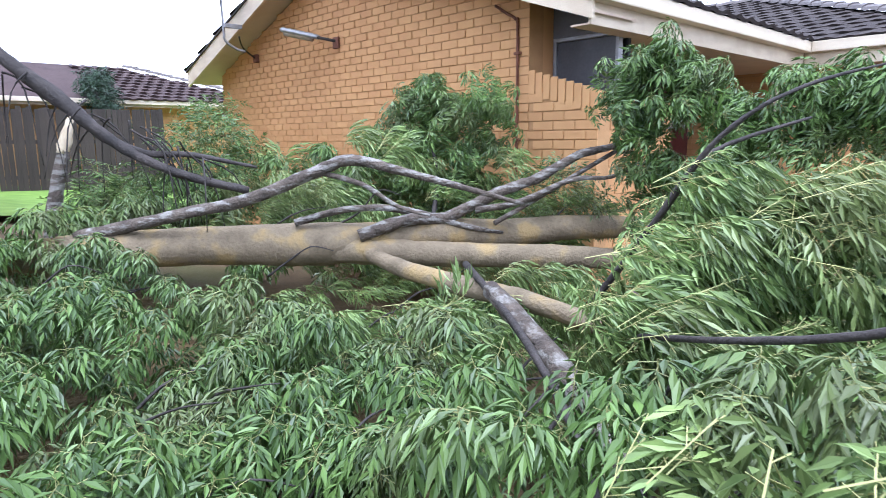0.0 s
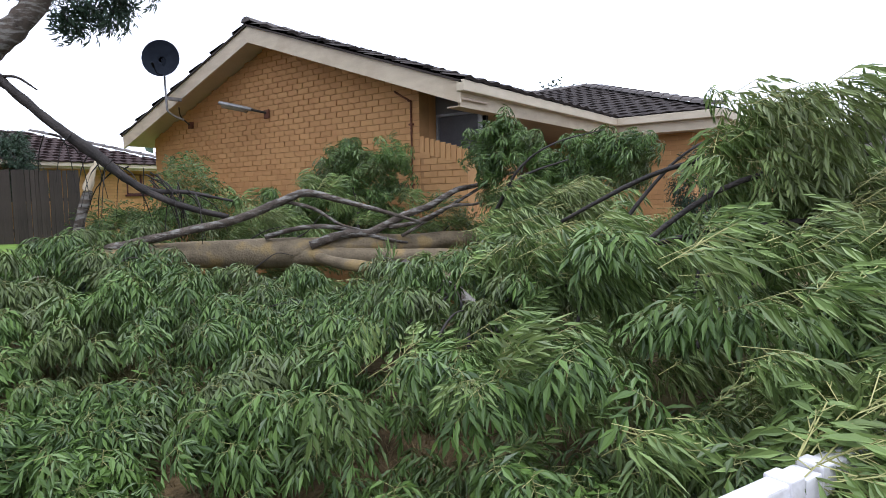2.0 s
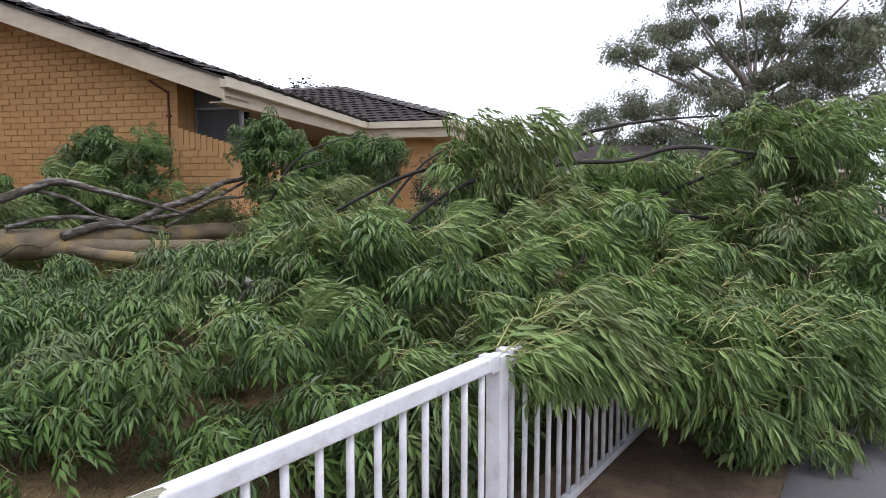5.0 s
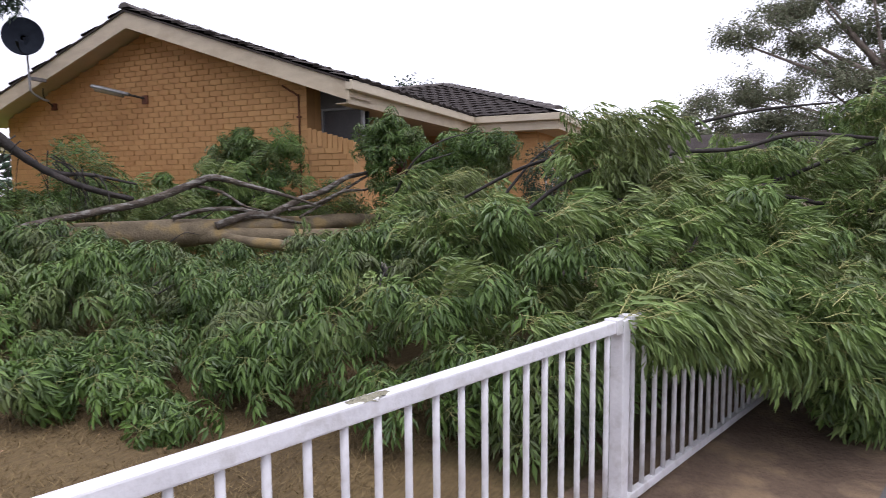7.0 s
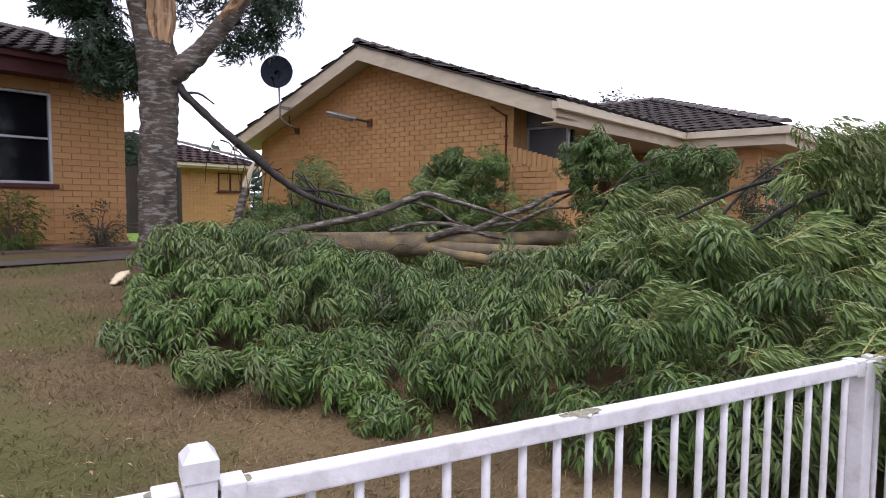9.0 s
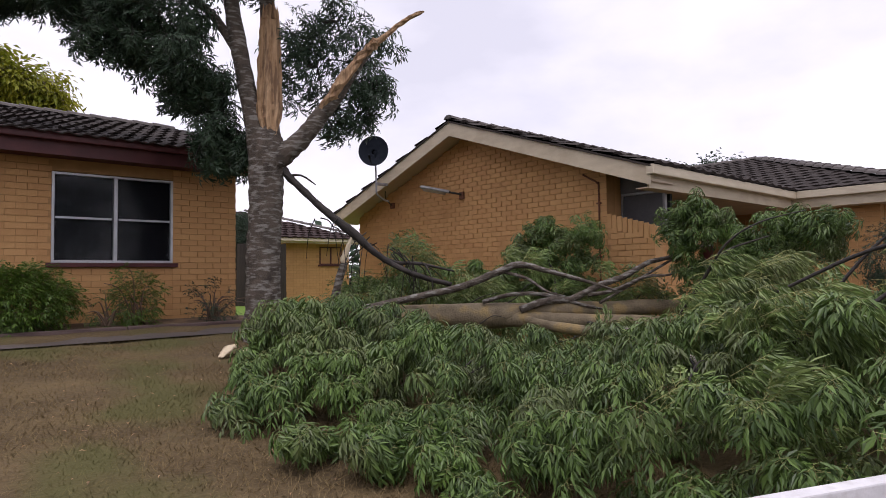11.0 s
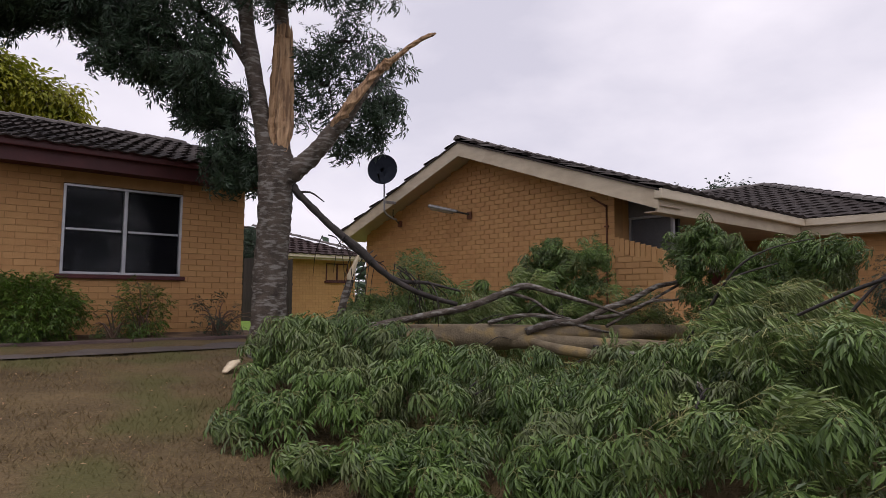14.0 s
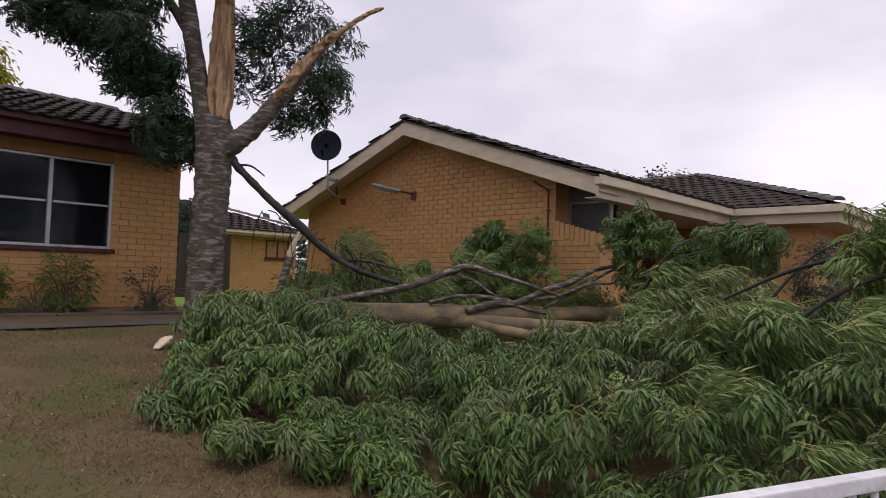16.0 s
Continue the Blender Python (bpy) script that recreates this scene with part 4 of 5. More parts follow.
# ---- the fallen half of the tree ----
fallen = thing("fallen_tree", "fallen leafy half of the tree heaped over lawn and railing", "fallen tree")
limb("log", [(5, 7.45, 0.92, 0.137), (5.5, 7.12, 0.95, 0.142), (6.1, 6.73, 0.97, 0.142), (6.74, 6.28, 0.96, 0.16), (7.1, 6.03, 0.98, 0.125), (7.45, 5.74, 1.02, 0.114), (7.9, 5.46, 1, 0.108), (8.3, 5.12, 1.04, 0.0969), (8.75, 4.8, 1.02, 0.0798)], LOG, fallen, "smooth brown log with yellow lichen", 18, 0.03, 7, 13)
limb("log", [(6.8, 6.2, 0.92, 0.103), (7.15, 5.8, 0.9, 0.0969), (7.55, 5.4, 0.88, 0.0912), (8.1, 4.85, 0.86, 0.0798), (8.5, 4.3, 0.82, 0.0684), (8.7, 3.8, 0.75, 0.057)], LOG, fallen, "", 12, 0.04, 6, 14)
limb("log", [(6.95, 6.05, 0.93, .05), (6.92, 5.6, 0.86, .06), (6.95, 5.0, 0.82, .065), (7.0, 4.5, 0.8, .06), (7.05, 3.9, 0.72, .05)], LOG, fallen, "", 12, 0.06, 6, 47)
limb("log", [(6.75, 4.55, 0.9, .05), (6.35, 3.9, 0.84, .055), (6.0, 3.35, 0.76, .05), (5.7, 2.95, 0.62, .04)], BARK, fallen, "", 12, 0.08, 6, 48)
limb("limb", [(5.35, 7.2, 1.06, .05), (5.8, 6.75, 1.2, .042), (6.25, 6.35, 1.33, .042), (6.55, 6.03, 1.5, .042), (6.76, 5.86, 1.585, .04), (7.05, 5.66, 1.5, .03), (7.4, 5.4, 1.38, .022), (7.8, 5.2, 1.25, .012)], BARK, fallen, "grey limb flecked with white lichen", 10, 0.08, 6, 15)
limb("limb", [(6.9, 6, 1.03, 0.0488), (7.2, 5.8, 1.14, 0.045), (7.45, 5.66, 1.15, 0.0435), (7.75, 5.4, 1.33, 0.039), (8, 5.26, 1.42, 0.0375), (8.25, 5.04, 1.6, 0.0315), (8.5, 4.9, 1.66, 0.0255), (8.75, 4.7, 1.78, 0.018), (8.9, 4.55, 1.8, 0.009)], BARK, fallen, "", 10, 0.08, 6, 16)
limb("limb", [(7.6, 5.5, 1.2, .028), (7.85, 5.28, 1.26, .024), (8.1, 5.0, 1.42, .02), (8.3, 4.8, 1.44, .014), (8.5, 4.6, 1.55, .008)], BARK, fallen, "", 8, 0.1, 6, 41)
limb("limb", [(6.6, 6.0, 1.5, .02), (6.8, 5.8, 1.42, .018), (7.0, 5.66, 1.26, .015), (7.15, 5.5, 1.2, .008)], BARK, fallen, "", 7, 0.1, 5, 42)
limb("limb", [(7.6, 6.0, 0.95, .02), (7.95, 6.3, 1.35, .02), (8.1, 6.5, 1.6, .016), (8.2, 6.75, 1.9, .008)], DARK_BARK, fallen, "", 7, 0.1, 5, 43)
limb("limb", [(6.55, 6.3, 1.13, .03), (6.85, 6.1, 1.22, .026), (7.2, 5.85, 1.21, .026), (7.55, 5.55, 1.08, .022), (7.8, 5.4, 1.02, .012)], BARK, fallen, "", 8, 0.08, 6, 17)
limb("limb", [(8.6, 4.88, 1.66, .015), (8.0, 5.2, 1.3, .02), (7.7, 5.4, 1.1, .02)], BARK, fallen, "", 7, 0.08, 6, 18)
limb("broken_branch", [(5.30, 7.78, 0.95, .06), (5.36, 7.75, 1.35, .055), (5.44, 7.71, 1.66, .045)], BARK, fallen, "", 9, 0.06, 4, 20)
limb("split_end", [(5.43, 7.71, 1.64, .046), (5.46, 7.70, 1.78, .04), (5.50, 7.68, 1.9, .024), (5.53, 7.66, 2.0, .008)], FRESH, fallen, "fresh pale split wood", 7, 0.14, 4, 21)
limb("limb", [(5.35, 2.2, 0.95, 0.0124), (5.65, 1.65, 1.48, 0.0136), (6, 1, 1.66, 0.0149), (6.12, 0.55, 1.69, 0.0149), (6.2, 0.2, 1.78, 0.0149), (6.35, -0.2, 1.76, 0.0136), (6.5, -0.7, 1.7, 0.00744)], DARK_BARK, fallen, "", 9, 0.06, 6, 22)
limb("limb", [(5.45, 2.5, 0.9, 0.0124), (5.6, 1.95, 1.22, 0.0149), (5.85, 1.1, 1.36, 0.0174), (6.1, 0.5, 1.4, 0.0161), (6.35, -0.1, 1.28, 0.0149), (6.6, -0.6, 1.22, 0.00868)], DARK_BARK, fallen, "", 9, 0.06, 6, 23)
limb("limb", [(6.15, .45, 1.4, .02), (6.3, 0.2, 1.5, .018), (6.6, -.4, 1.75, .014), (6.8, -.9, 1.9, .008)], DARK_BARK, fallen, "", 7, 0.06, 6, 24)
limb("limb", [(5.75, 1.4, 1.55, .016), (5.95, 1.0, 1.8, .014), (6.2, .5, 1.95, .011), (6.5, -.1, 2.02, .006)], DARK_BARK, fallen, "", 7, 0.06, 6, 28)
limb("limb", [(7.2, 5.2, 0.89, 0.024), (6.4, 4.1, 0.89, 0.018), (5.75, 3.3, 0.86, 0.0144), (5.4, 2.95, 0.74, 0.0144), (5.2, 2.8, 0.54, 0.0084)], DARK_BARK, fallen, "dark limb diving into the leaves", 9, 0.06, 6, 25)
limb("limb", [(6.3, 3.4, 1, 0.0124), (5.8, 2.6, 1.3, 0.0112), (5.9, 2, 1.6, 0.0136), (6.1, 1.5, 1.72, 0.00744)], DARK_BARK, fallen, "", 7, 0.06, 6, 27)

limb("limb", [(6.9, 4, 0.9, 0.0186), (6.8, 3.6, 1.4, 0.0149), (6.75, 3.35, 1.72, 0.0112), (6.85, 3.1, 1.9, 0.00744), (7.1, 2.8, 2, 0.00372)], DARK_BARK, fallen, "", 7, 0.1, 6, 44)
limb("limb", [(6.8, 3.6, 1.4, .016), (7.0, 3.5, 1.65, .013), (7.3, 3.2, 1.8, .006)], DARK_BARK, fallen, "", 6, 0.1, 5, 45)
limb("limb", [(6.4, 2.6, 1, 0.0161), (6.6, 2.3, 1.5, 0.0124), (6.7, 2, 1.8, 0.00868), (7, 1.6, 1.95, 0.00372)], DARK_BARK, fallen, "", 7, 0.1, 6, 46)

# the heap: heights of its leafy surface over the plan
HEAP = np.array([(2.9, 4.9, .66), (3.2, 5.6, .98), (3.9, 6.3, 1.18), (4.4, 7.1, 1.12), (3.3, 4.3, .55), (3.9, 4.3, .70), (4.5, 5.2, .80), (5.0, 6.7, 1.12), (5.3, 6.0, .82), (4.2, 3.2, .68), (5.1, 4.1, .76),
                 (4.3, 2.4, .92), (4.8, 2.2, 1.02), (5.2, 1.8, 1.22), (4.3, 1.7, .95), (4.0, 1.0, 1.05), (4.6, .7, 1.22), (5.2, .3, 1.2), (5.8, 1.4, 1.32), (6.5, .0, 1.6), (6.8, -.9, 1.8),
                 (5.6, -.6, 1.05), (5.95, 3.2, .95), (7.6, 2.0, 1.12), (6.2, 5.0, .66), (7.2, 4.6, .70), (8.2, 3.8, 1.2), (8.0, 6.3, 1.36), (7.2, 7.3, 1.36), (6.3, 7.8, 1.4), (5.4, 7.9, 1.25), (8.3, 5.2, 1.3), (8.3, 7.6, 1.35)])
EDGE = [(2.72, 5.3), (2.74, 4.9), (3.0, 4.72), (3.35, 4.5), (3.55, 3.95), (3.62, 3.3), (3.72, 2.7), (3.68, 2.1), (3.85, 1.45), (4.0, .85), (4.5, .35), (5.0, .0), (5.3, -.5), (5.8, -1.1), (6.6, -1.7), (8.0, -1.3), (8.9, 1.0), (8.9, 5.0), (8.75, 7.5), (7.5, 8.6), (5.6, 8.6), (4.75, 7.7), (3.9, 7.1), (3.3, 6.4)]


def edge_distance(p):
    """Signed distance in plan to the heap's edge, positive inside."""
    q = np.array(EDGE)
    a, b = q, np.roll(q, -1, axis=0)
    inside = np.zeros(len(p), bool)
    best = np.full(len(p), 1e9)
    for (x0, y0), (x1, y1) in zip(a, b):
        t = np.clip(((p[:, 0] - x0) * (x1 - x0) + (p[:, 1] - y0) * (y1 - y0)) / ((x1 - x0) ** 2 + (y1 - y0) ** 2), 0, 1)
        best = np.minimum(best, np.hypot(p[:, 0] - x0 - t * (x1 - x0), p[:, 1] - y0 - t * (y1 - y0)))
        cross = ((y0 > p[:, 1]) != (y1 > p[:, 1])) & (p[:, 0] < (x1 - x0) * (p[:, 1] - y0) / (y1 - y0 + 1e-12) + x0)
        inside ^= cross
    return np.where(inside, best, -best)


def heap_height(p):
    d2 = ((p[:, None, :2] - HEAP[None, :, :2]) ** 2).sum(-1)
    w = np.exp(-d2 / 0.35) + 1e-4 / (d2 + 0.1)
    return (w * HEAP[:, 2]).sum(1) / w.sum(1)


rng = np.random.default_rng(44)
LANE = (((2.4, 0.9), (3.4, 1.65)), ((3.4, 1.65), (4.3, 2.3)))    # an open lane above the low leaves, over the railing


def line_distance(p, a, b):
    t = np.clip(((p[:, 0] - a[0]) * (b[0] - a[0]) + (p[:, 1] - a[1]) * (b[1] - a[1])) / ((b[0] - a[0]) ** 2 + (b[1] - a[1]) ** 2), 0, 1)
    return np.hypot(p[:, 0] - a[0] - t * (b[0] - a[0]), p[:, 1] - a[1] - t * (b[1] - a[1]))


def spread(count, gap):
    """Places over the heap's plan, no two nearer than gap (which grows away from the street)."""
    out, grid = [], {}
    tries = rng.uniform((2.4, -1.8), (9.0, 8.7), (count * 6, 2))
    inside = edge_distance(tries)
    for (x, y), e in zip(tries, inside):
        if e < 0.16:
            continue
        gg = gap * (1 + 0.05 * math.hypot(x - 2, y - 1))
        k = (int(x / 0.25), int(y / 0.25))
        if any((x - q[0]) ** 2 + (y - q[1]) ** 2 < gg * gg for i in (-1, 0, 1) for j in (-1, 0, 1) for q in grid.get((k[0] + i, k[1] + j), ())):
            continue
        grid.setdefault(k, []).append((x, y))
        out.append((x, y, e))
        if len(out) >= count:
            break
    return np.array(out)


def heap_top(p2):
    """Height of the leafy surface: the broad form with boughs and hollows on it."""
    lump = np.array([noise.noise((x * 1.5, y * 1.5, 3.1)) + 0.6 * noise.noise((x * 3.9, y * 3.9, 1.7)) for x, y in p2])
    return heap_height(p2) + 0.32 * lump


def open_places(pos, low=0.66):
    """Where leaves may be: clear of the log, the lane over the railing and the pavement beside it."""
    n = len(pos)
    keep = ~((line_distance(pos, (6.45, 6.45), (8.6, 4.8)) < 0.95) & (pos[:, 2] > 0.64) & (pos[:, 0] + pos[:, 1] < 13.5))
    keep &= ~((line_distance(pos, (6.75, 4.55), (6.0, 3.35)) < 0.34) & (pos[:, 2] > 0.66) & (pos[:, 0] + 0.9 * pos[:, 1] < 10.6))
    for a_, b_ in LANE:
        keep &= ~((line_distance(pos, a_, b_) < 0.45) & (pos[:, 2] > 1.1))
    off = (pos[:, :2] - FENCE_A) @ FENCE_N
    s = (pos[:, :2] - FENCE_A) @ FENCE_D
    keep &= ~((off < 0.28) & ((off > -0.5) | (s < 0.75)) & (s < 1.75) & (pos[:, 2] < low + 0.1 * rng.random(n)))
    return keep & ~((off < 0.12) & (s < 0.05))


def slopes(p2):
    eps = 0.15
    e = edge_distance(p2)
    gx = heap_height(p2 + (eps, 0)) - heap_height(p2 - (eps, 0))
    gy = heap_height(p2 + (0, eps)) - heap_height(p2 - (0, eps))
    ex = edge_distance(p2 + (eps, 0)) - edge_distance(p2 - (eps, 0))
    ey = edge_distance(p2 + (0, eps)) - edge_distance(p2 - (0, eps))
    near = np.clip(1 - e / 0.8, 0, 1)
    return -np.stack([gx * 1.1 + ex * near * 3, gy * 1.1 + ey * near * 3], -1)


def windy(pos):
    """How far the leaves at pos stream in the wind rather than hang."""
    return np.clip((pos[:, 0] - 3.9 + np.clip(2.3 - pos[:, 1], -1.5, 2)) / 1.8, 0.0, 1.0)


def bunches(count, gap, each, deep):
    """Boughs' ends: domes of drooping shoots (or wind-combed tufts) set over the heap's surface."""
    pl = spread(count, gap)
    c2, e = pl[:, :2], pl[:, 2]
    g = ground_z(c2[:, 0], c2[:, 1])
    shape = np.clip(e / 0.55, 0.1, 1) ** 0.55
    level = rng.uniform(0.1, 0.7, len(c2)) if deep else rng.uniform(0.8, 1.1, len(c2))
    cz = g + 0.08 + np.maximum((heap_top(c2) - g) * shape * level, 0)
    outw = slopes(c2)
    stream = rng.random(len(c2)) < 0.85 * windy(c2)
    hollow = np.array([noise.noise((x * 2.4 + 7, y * 2.4, 9.3)) for x, y in c2])
    if not deep:
        ok = hollow > -0.16
        c2, cz, outw, stream = c2[ok], cz[ok], outw[ok], stream[ok]
    res = []
    for (x, y), z, o, st in zip(c2, cz, outw, stream):
        k = max(2, int(each * rng.uniform(0.7, 1.35)))
        a, r = rng.uniform(0, 2 * math.pi, k), 0.13 * np.sqrt(rng.uniform(0.02, 1, k)) * rng.uniform(0.75, 1.25)
        ra = np.stack([np.cos(a), np.sin(a)], -1)
        zz = z - 2.6 * r * r + rng.normal(0, 0.025, k)
        if st:
            along_wind = rng.uniform(-0.22, 0.22, k)
            px = x + 0.78 * along_wind + 0.5 * r * ra[:, 0]
            py = y - 0.62 * along_wind + 0.5 * r * ra[:, 1]
            zz = z - 0.9 * np.maximum(along_wind, 0) ** 1.2 + rng.normal(0, 0.03, k)
            tilt = rng.normal(0, 0.26, 3)
            ax = np.stack([o[0] + 0.8 + 0.35 * ra[:, 0], o[1] - 0.62 + 0.35 * ra[:, 1], 0.34 - 0.9 * along_wind], -1) + tilt + rng.normal(0, 0.2, (k, 3))
        else:
            px, py = x + r * ra[:, 0], y + r * ra[:, 1]
            ax = np.stack([0.45 * o[0] + 0.08 + 1.6 * r * ra[:, 0], 0.45 * o[1] - 0.06 + 1.6 * r * ra[:, 1], np.full(k, 0.9)], -1) + rng.normal(0, 0.14, (k, 3))
        floor_z = ground_z(px, py) + 0.07
        p = np.stack([px, py, np.maximum(zz, floor_z)], -1)
        res.append((p, ax, rng.uniform(0.46, 0.76, k), np.full(k, st)))
    pos, ax, size, st = (np.concatenate([q[i] for q in res]) for i in range(4))
    keep = open_places(pos)
    return pos[keep], ax[keep], size[keep], st[keep]


layers = [bunches(1500, 0.148, 6.5, False), bunches(1300, 0.14, 2.8, True)]
pos, axis, size, streaming = (np.concatenate([l[i] for l in layers]) for i in range(4))
cell = (np.floor(pos[:, 0] / 1.1) * 100 + np.floor(pos[:, 1] / 1.1)).astype(int) * 2 + streaming
for cid in np.unique(cell):
    m = cell == cid
    s = bool(streaming[m][0])
    clump("leaf_clump", pos[m], axis[m], size[m], STREAMERS if s else ROSETTES, LEAF_PALE if s else LEAF, TWIG_PALE if s else TWIG, fallen, rng)

# taller sprays standing out of the heap, and low outliers on the grass
SPRAYS = [
          ((6.55, 3.55, 1.25), (.22, .26, .25), 36, 1), ((6.8, 3.4, 1.48), (.28, .32, .28), 50, 1), ((6.9, 3.0, 1.5), (.3, .35, .25), 40, 1), ((6.4, 3.3, 1.05), (.35, .5, .25), 45, 1), ((7.2, 3.7, 1.25), (.3, .35, .25), 40, 1),
          
          
          
          ((5.8, 1.5, 1.78), (.2, .28, .22), 55, 1), ((5.75, 1.0, 1.5), (.2, .25, .12), 25, 1), ((5.15, -.05, .55), (.3, .3, .42), 45, 2), ((5.5, -.55, .6), (.35, .35, .45), 45, 2), ((8.2, 7.9, 1.1), (.4, .6, .3), 60, 0), ((7.6, 7.7, 1.1), (.6, .5, .25), 60, 0), ((8.5, 9.2, .85), (.35, .9, .3), 60, 0), ((6.6, -.5, 2.05), (.4, .5, .2), 45, 1), ((7.0, -1.0, 2.0), (.4, .5, .3), 40, 1), ((5.1, 2.25, 1.3), (.3, .35, .2), 30, 1),
          ((6.5, 7.6, 1.55), (.35, .35, .4), 60, 0), ((5.9, 7.9, 1.2), (.5, .3, .3), 60, 0), ((2.98, 4.25, .47), (.14, .13, .07), 10, 2), ((3.32, 3.82, .46), (.24, .2, .12), 20, 2), ((3.5, 3.2, .28), (.2, .3, .08), 14, 2), ((3.2, 4.3, .42), (.1, .1, .05), 5, 2), ((3.55, 3.55, .4), (.2, .2, .1), 12, 2)]
SPRAYS += [((6.2, -.3, 1.2), (.5, .5, .35), 60, 1), ((6.8, -.9, 1.3), (.5, .6, .45), 75, 1), ((6.3, .45, 1.3), (.4, .4, .25), 40, 1), ((6.0, -.8, .8), (.4, .4, .5), 45, 2), ((8.45, 4.1, 1.25), (.3, .6, .3), 45, 3), ((7.9, 3.4, 1.0), (.5, .7, .4), 60, 1)]
for y, z in ((6.76, 2.12), (6.35, 1.95), (7.12, 1.84), (5.93, 2.04), (6.62, 1.74), (6.1, 1.64), (7.3, 1.5), (6.8, 1.4), (6.3, 1.35)):
    SPRAYS.append(((8.2, y, z), (.2, .22, .17), 34, 3))
for y, z in ((4.41, 2.2), (4.7, 2.05), (4.2, 1.99), (4.57, 1.82), (3.96, 1.88), (3.54, 1.98), (3.29, 1.93), (3.0, 1.95), (3.88, 1.7), (3.46, 1.73), (3.08, 1.77), (4.5, 1.5), (4.0, 1.4)):
    SPRAYS.append(((8.35, y, z), (.18, .2, .15), 28, 3))
SPRAYS.append(((*along(0.14, -0.02), 0.97), (.1, .1, .08), 12, 1))
SPRAYS.append(((*along(0.32, -0.06), 1.0), (.16, .14, .12), 22, 1))
for s in (0.1, 0.4, 0.7, 1.0, 1.35, 1.7, 2.1):
    SPRAYS.append(((*along(s, 0.5), 0.38), (.25, .22, .28), 16, 2))
    SPRAYS.append(((*along(s, 0.9), 0.3), (.3, .25, .25), 16, 2))
for s in (1.3, 1.5, 1.7, 2.0):
    SPRAYS.append(((*along(s, -0.22), 0.78), (.16, .1, .16), 14, 1))
for s in (0.45, 0.7, 1.0, 1.35, 1.7):
    SPRAYS.append(((*along(s, -0.05), 1.0), (.22, .2, .16), 18, 1))
    SPRAYS.append(((*along(s + 0.1, -0.1), 0.96), (.2, .12, .1), 8, 1))
for s, off, z in ((1.45, -0.45, 0.78), (1.6, -0.42, 0.62), (1.75, -0.5, 0.55), (2.0, -0.6, 0.5), (1.55, -0.66, 0.42), (1.85, -0.8, 0.4), (2.2, -0.8, 0.55), (1.35, -0.6, 0.66), (1.7, -0.35, 0.85), (2.1, -0.4, 0.9), (2.4, -0.9, 0.7), (1.1, -0.5, 0.9), (1.4, -0.75, 0.85), (1.8, -0.9, 0.85), (2.3, -1.1, 0.5), (2.7, -0.9, 0.6)):
    SPRAYS.append(((*along(s, off), z), (.22, .16, .2), 22, 1))
SPRAYS += [((5.65, 1.5, 2.0), (.16, .24, .1), 12, 1), ((5.6, 1.2, 1.93), (.18, .26, .14), 14, 1)]
for y in (5.3, 5.8, 6.3, 6.8, 7.3, 7.8, 8.3):
    SPRAYS.append(((8.35, y, 1.15 + 0.12 * math.sin(5 * y)), (.25, .3, .22), 34, 0))
SPRAYS += [((6.9, 8.3, 1.75), (.3, .3, .35), 34, 0), ((7.4, 8.5, 1.4), (.35, .35, .3), 34, 0), ((*along(0.95, -0.3), 0.8), (.2, .12, .12), 12, 1), ((*along(1.2, -0.36), 0.76), (.2, .12, .14), 12, 1)]
for c, r, k, style in SPRAYS:
    k = int(k * 1.5) if style == 0 else max(6, int(k * 1.3))
    d = rng.normal(0, 1, (k, 3))
    d /= np.linalg.norm(d, axis=1, keepdims=True)
    p = np.array(c) - ((0, 0, 0.12) if style == 1 else (0, 0, 0)) + d * np.array(r) * (rng.uniform(0.1, 1.0, (k, 1)) ** 0.5)
    if style == 3:
        p = p + rng.normal(0, 0.07, (k, 3))
    a = d * 0.5 + np.array(((0.1, -0.1, 0.3), (0.75, -0.6, 0.2), (0, 0, 0.7), (0.1, -0.1, 0.5))[style]) + rng.normal(0, 0.25, (k, 3))
    if style == 1:
        a[:, 2] = np.clip(a[:, 2], -0.6, 0.3)
    clump("leaf_spray", p, a, rng.uniform(0.5, 0.8, k) * (rng.uniform(0.65, 0.95, k) if style == 3 else 1), (SPRIGS_SMALL, STREAMERS, ROSETTES, ROSETTES)[style], LEAF_PALE if style == 1 else LEAF, TWIG_PALE if style == 1 else TWIG, fallen, rng)
for i in range(70):
    x, y = rng.uniform(4.6, 8.3), rng.uniform(0.2, 6.6)
    h = float(heap_height(np.array([(x, y)]))[0])
    if edge_distance(np.array([(x, y)]))[0] < 0.4:
        continue
    a = rng.uniform(-0.4, 0.9)
    pts = [(x, y, h - 0.25, .010)]
    for j in range(1, 4):
        pts.append((x + 0.16 * j * math.cos(-0.7 + a), y + 0.16 * j * math.sin(-0.7 + a), h - 0.25 + 0.17 * j - 0.035 * j * j + rng.normal(0, .03), .010 - .0025 * j))
    limb("bare_twig", pts, DARK_BARK, fallen, "", 5, 0.1, 4, i)

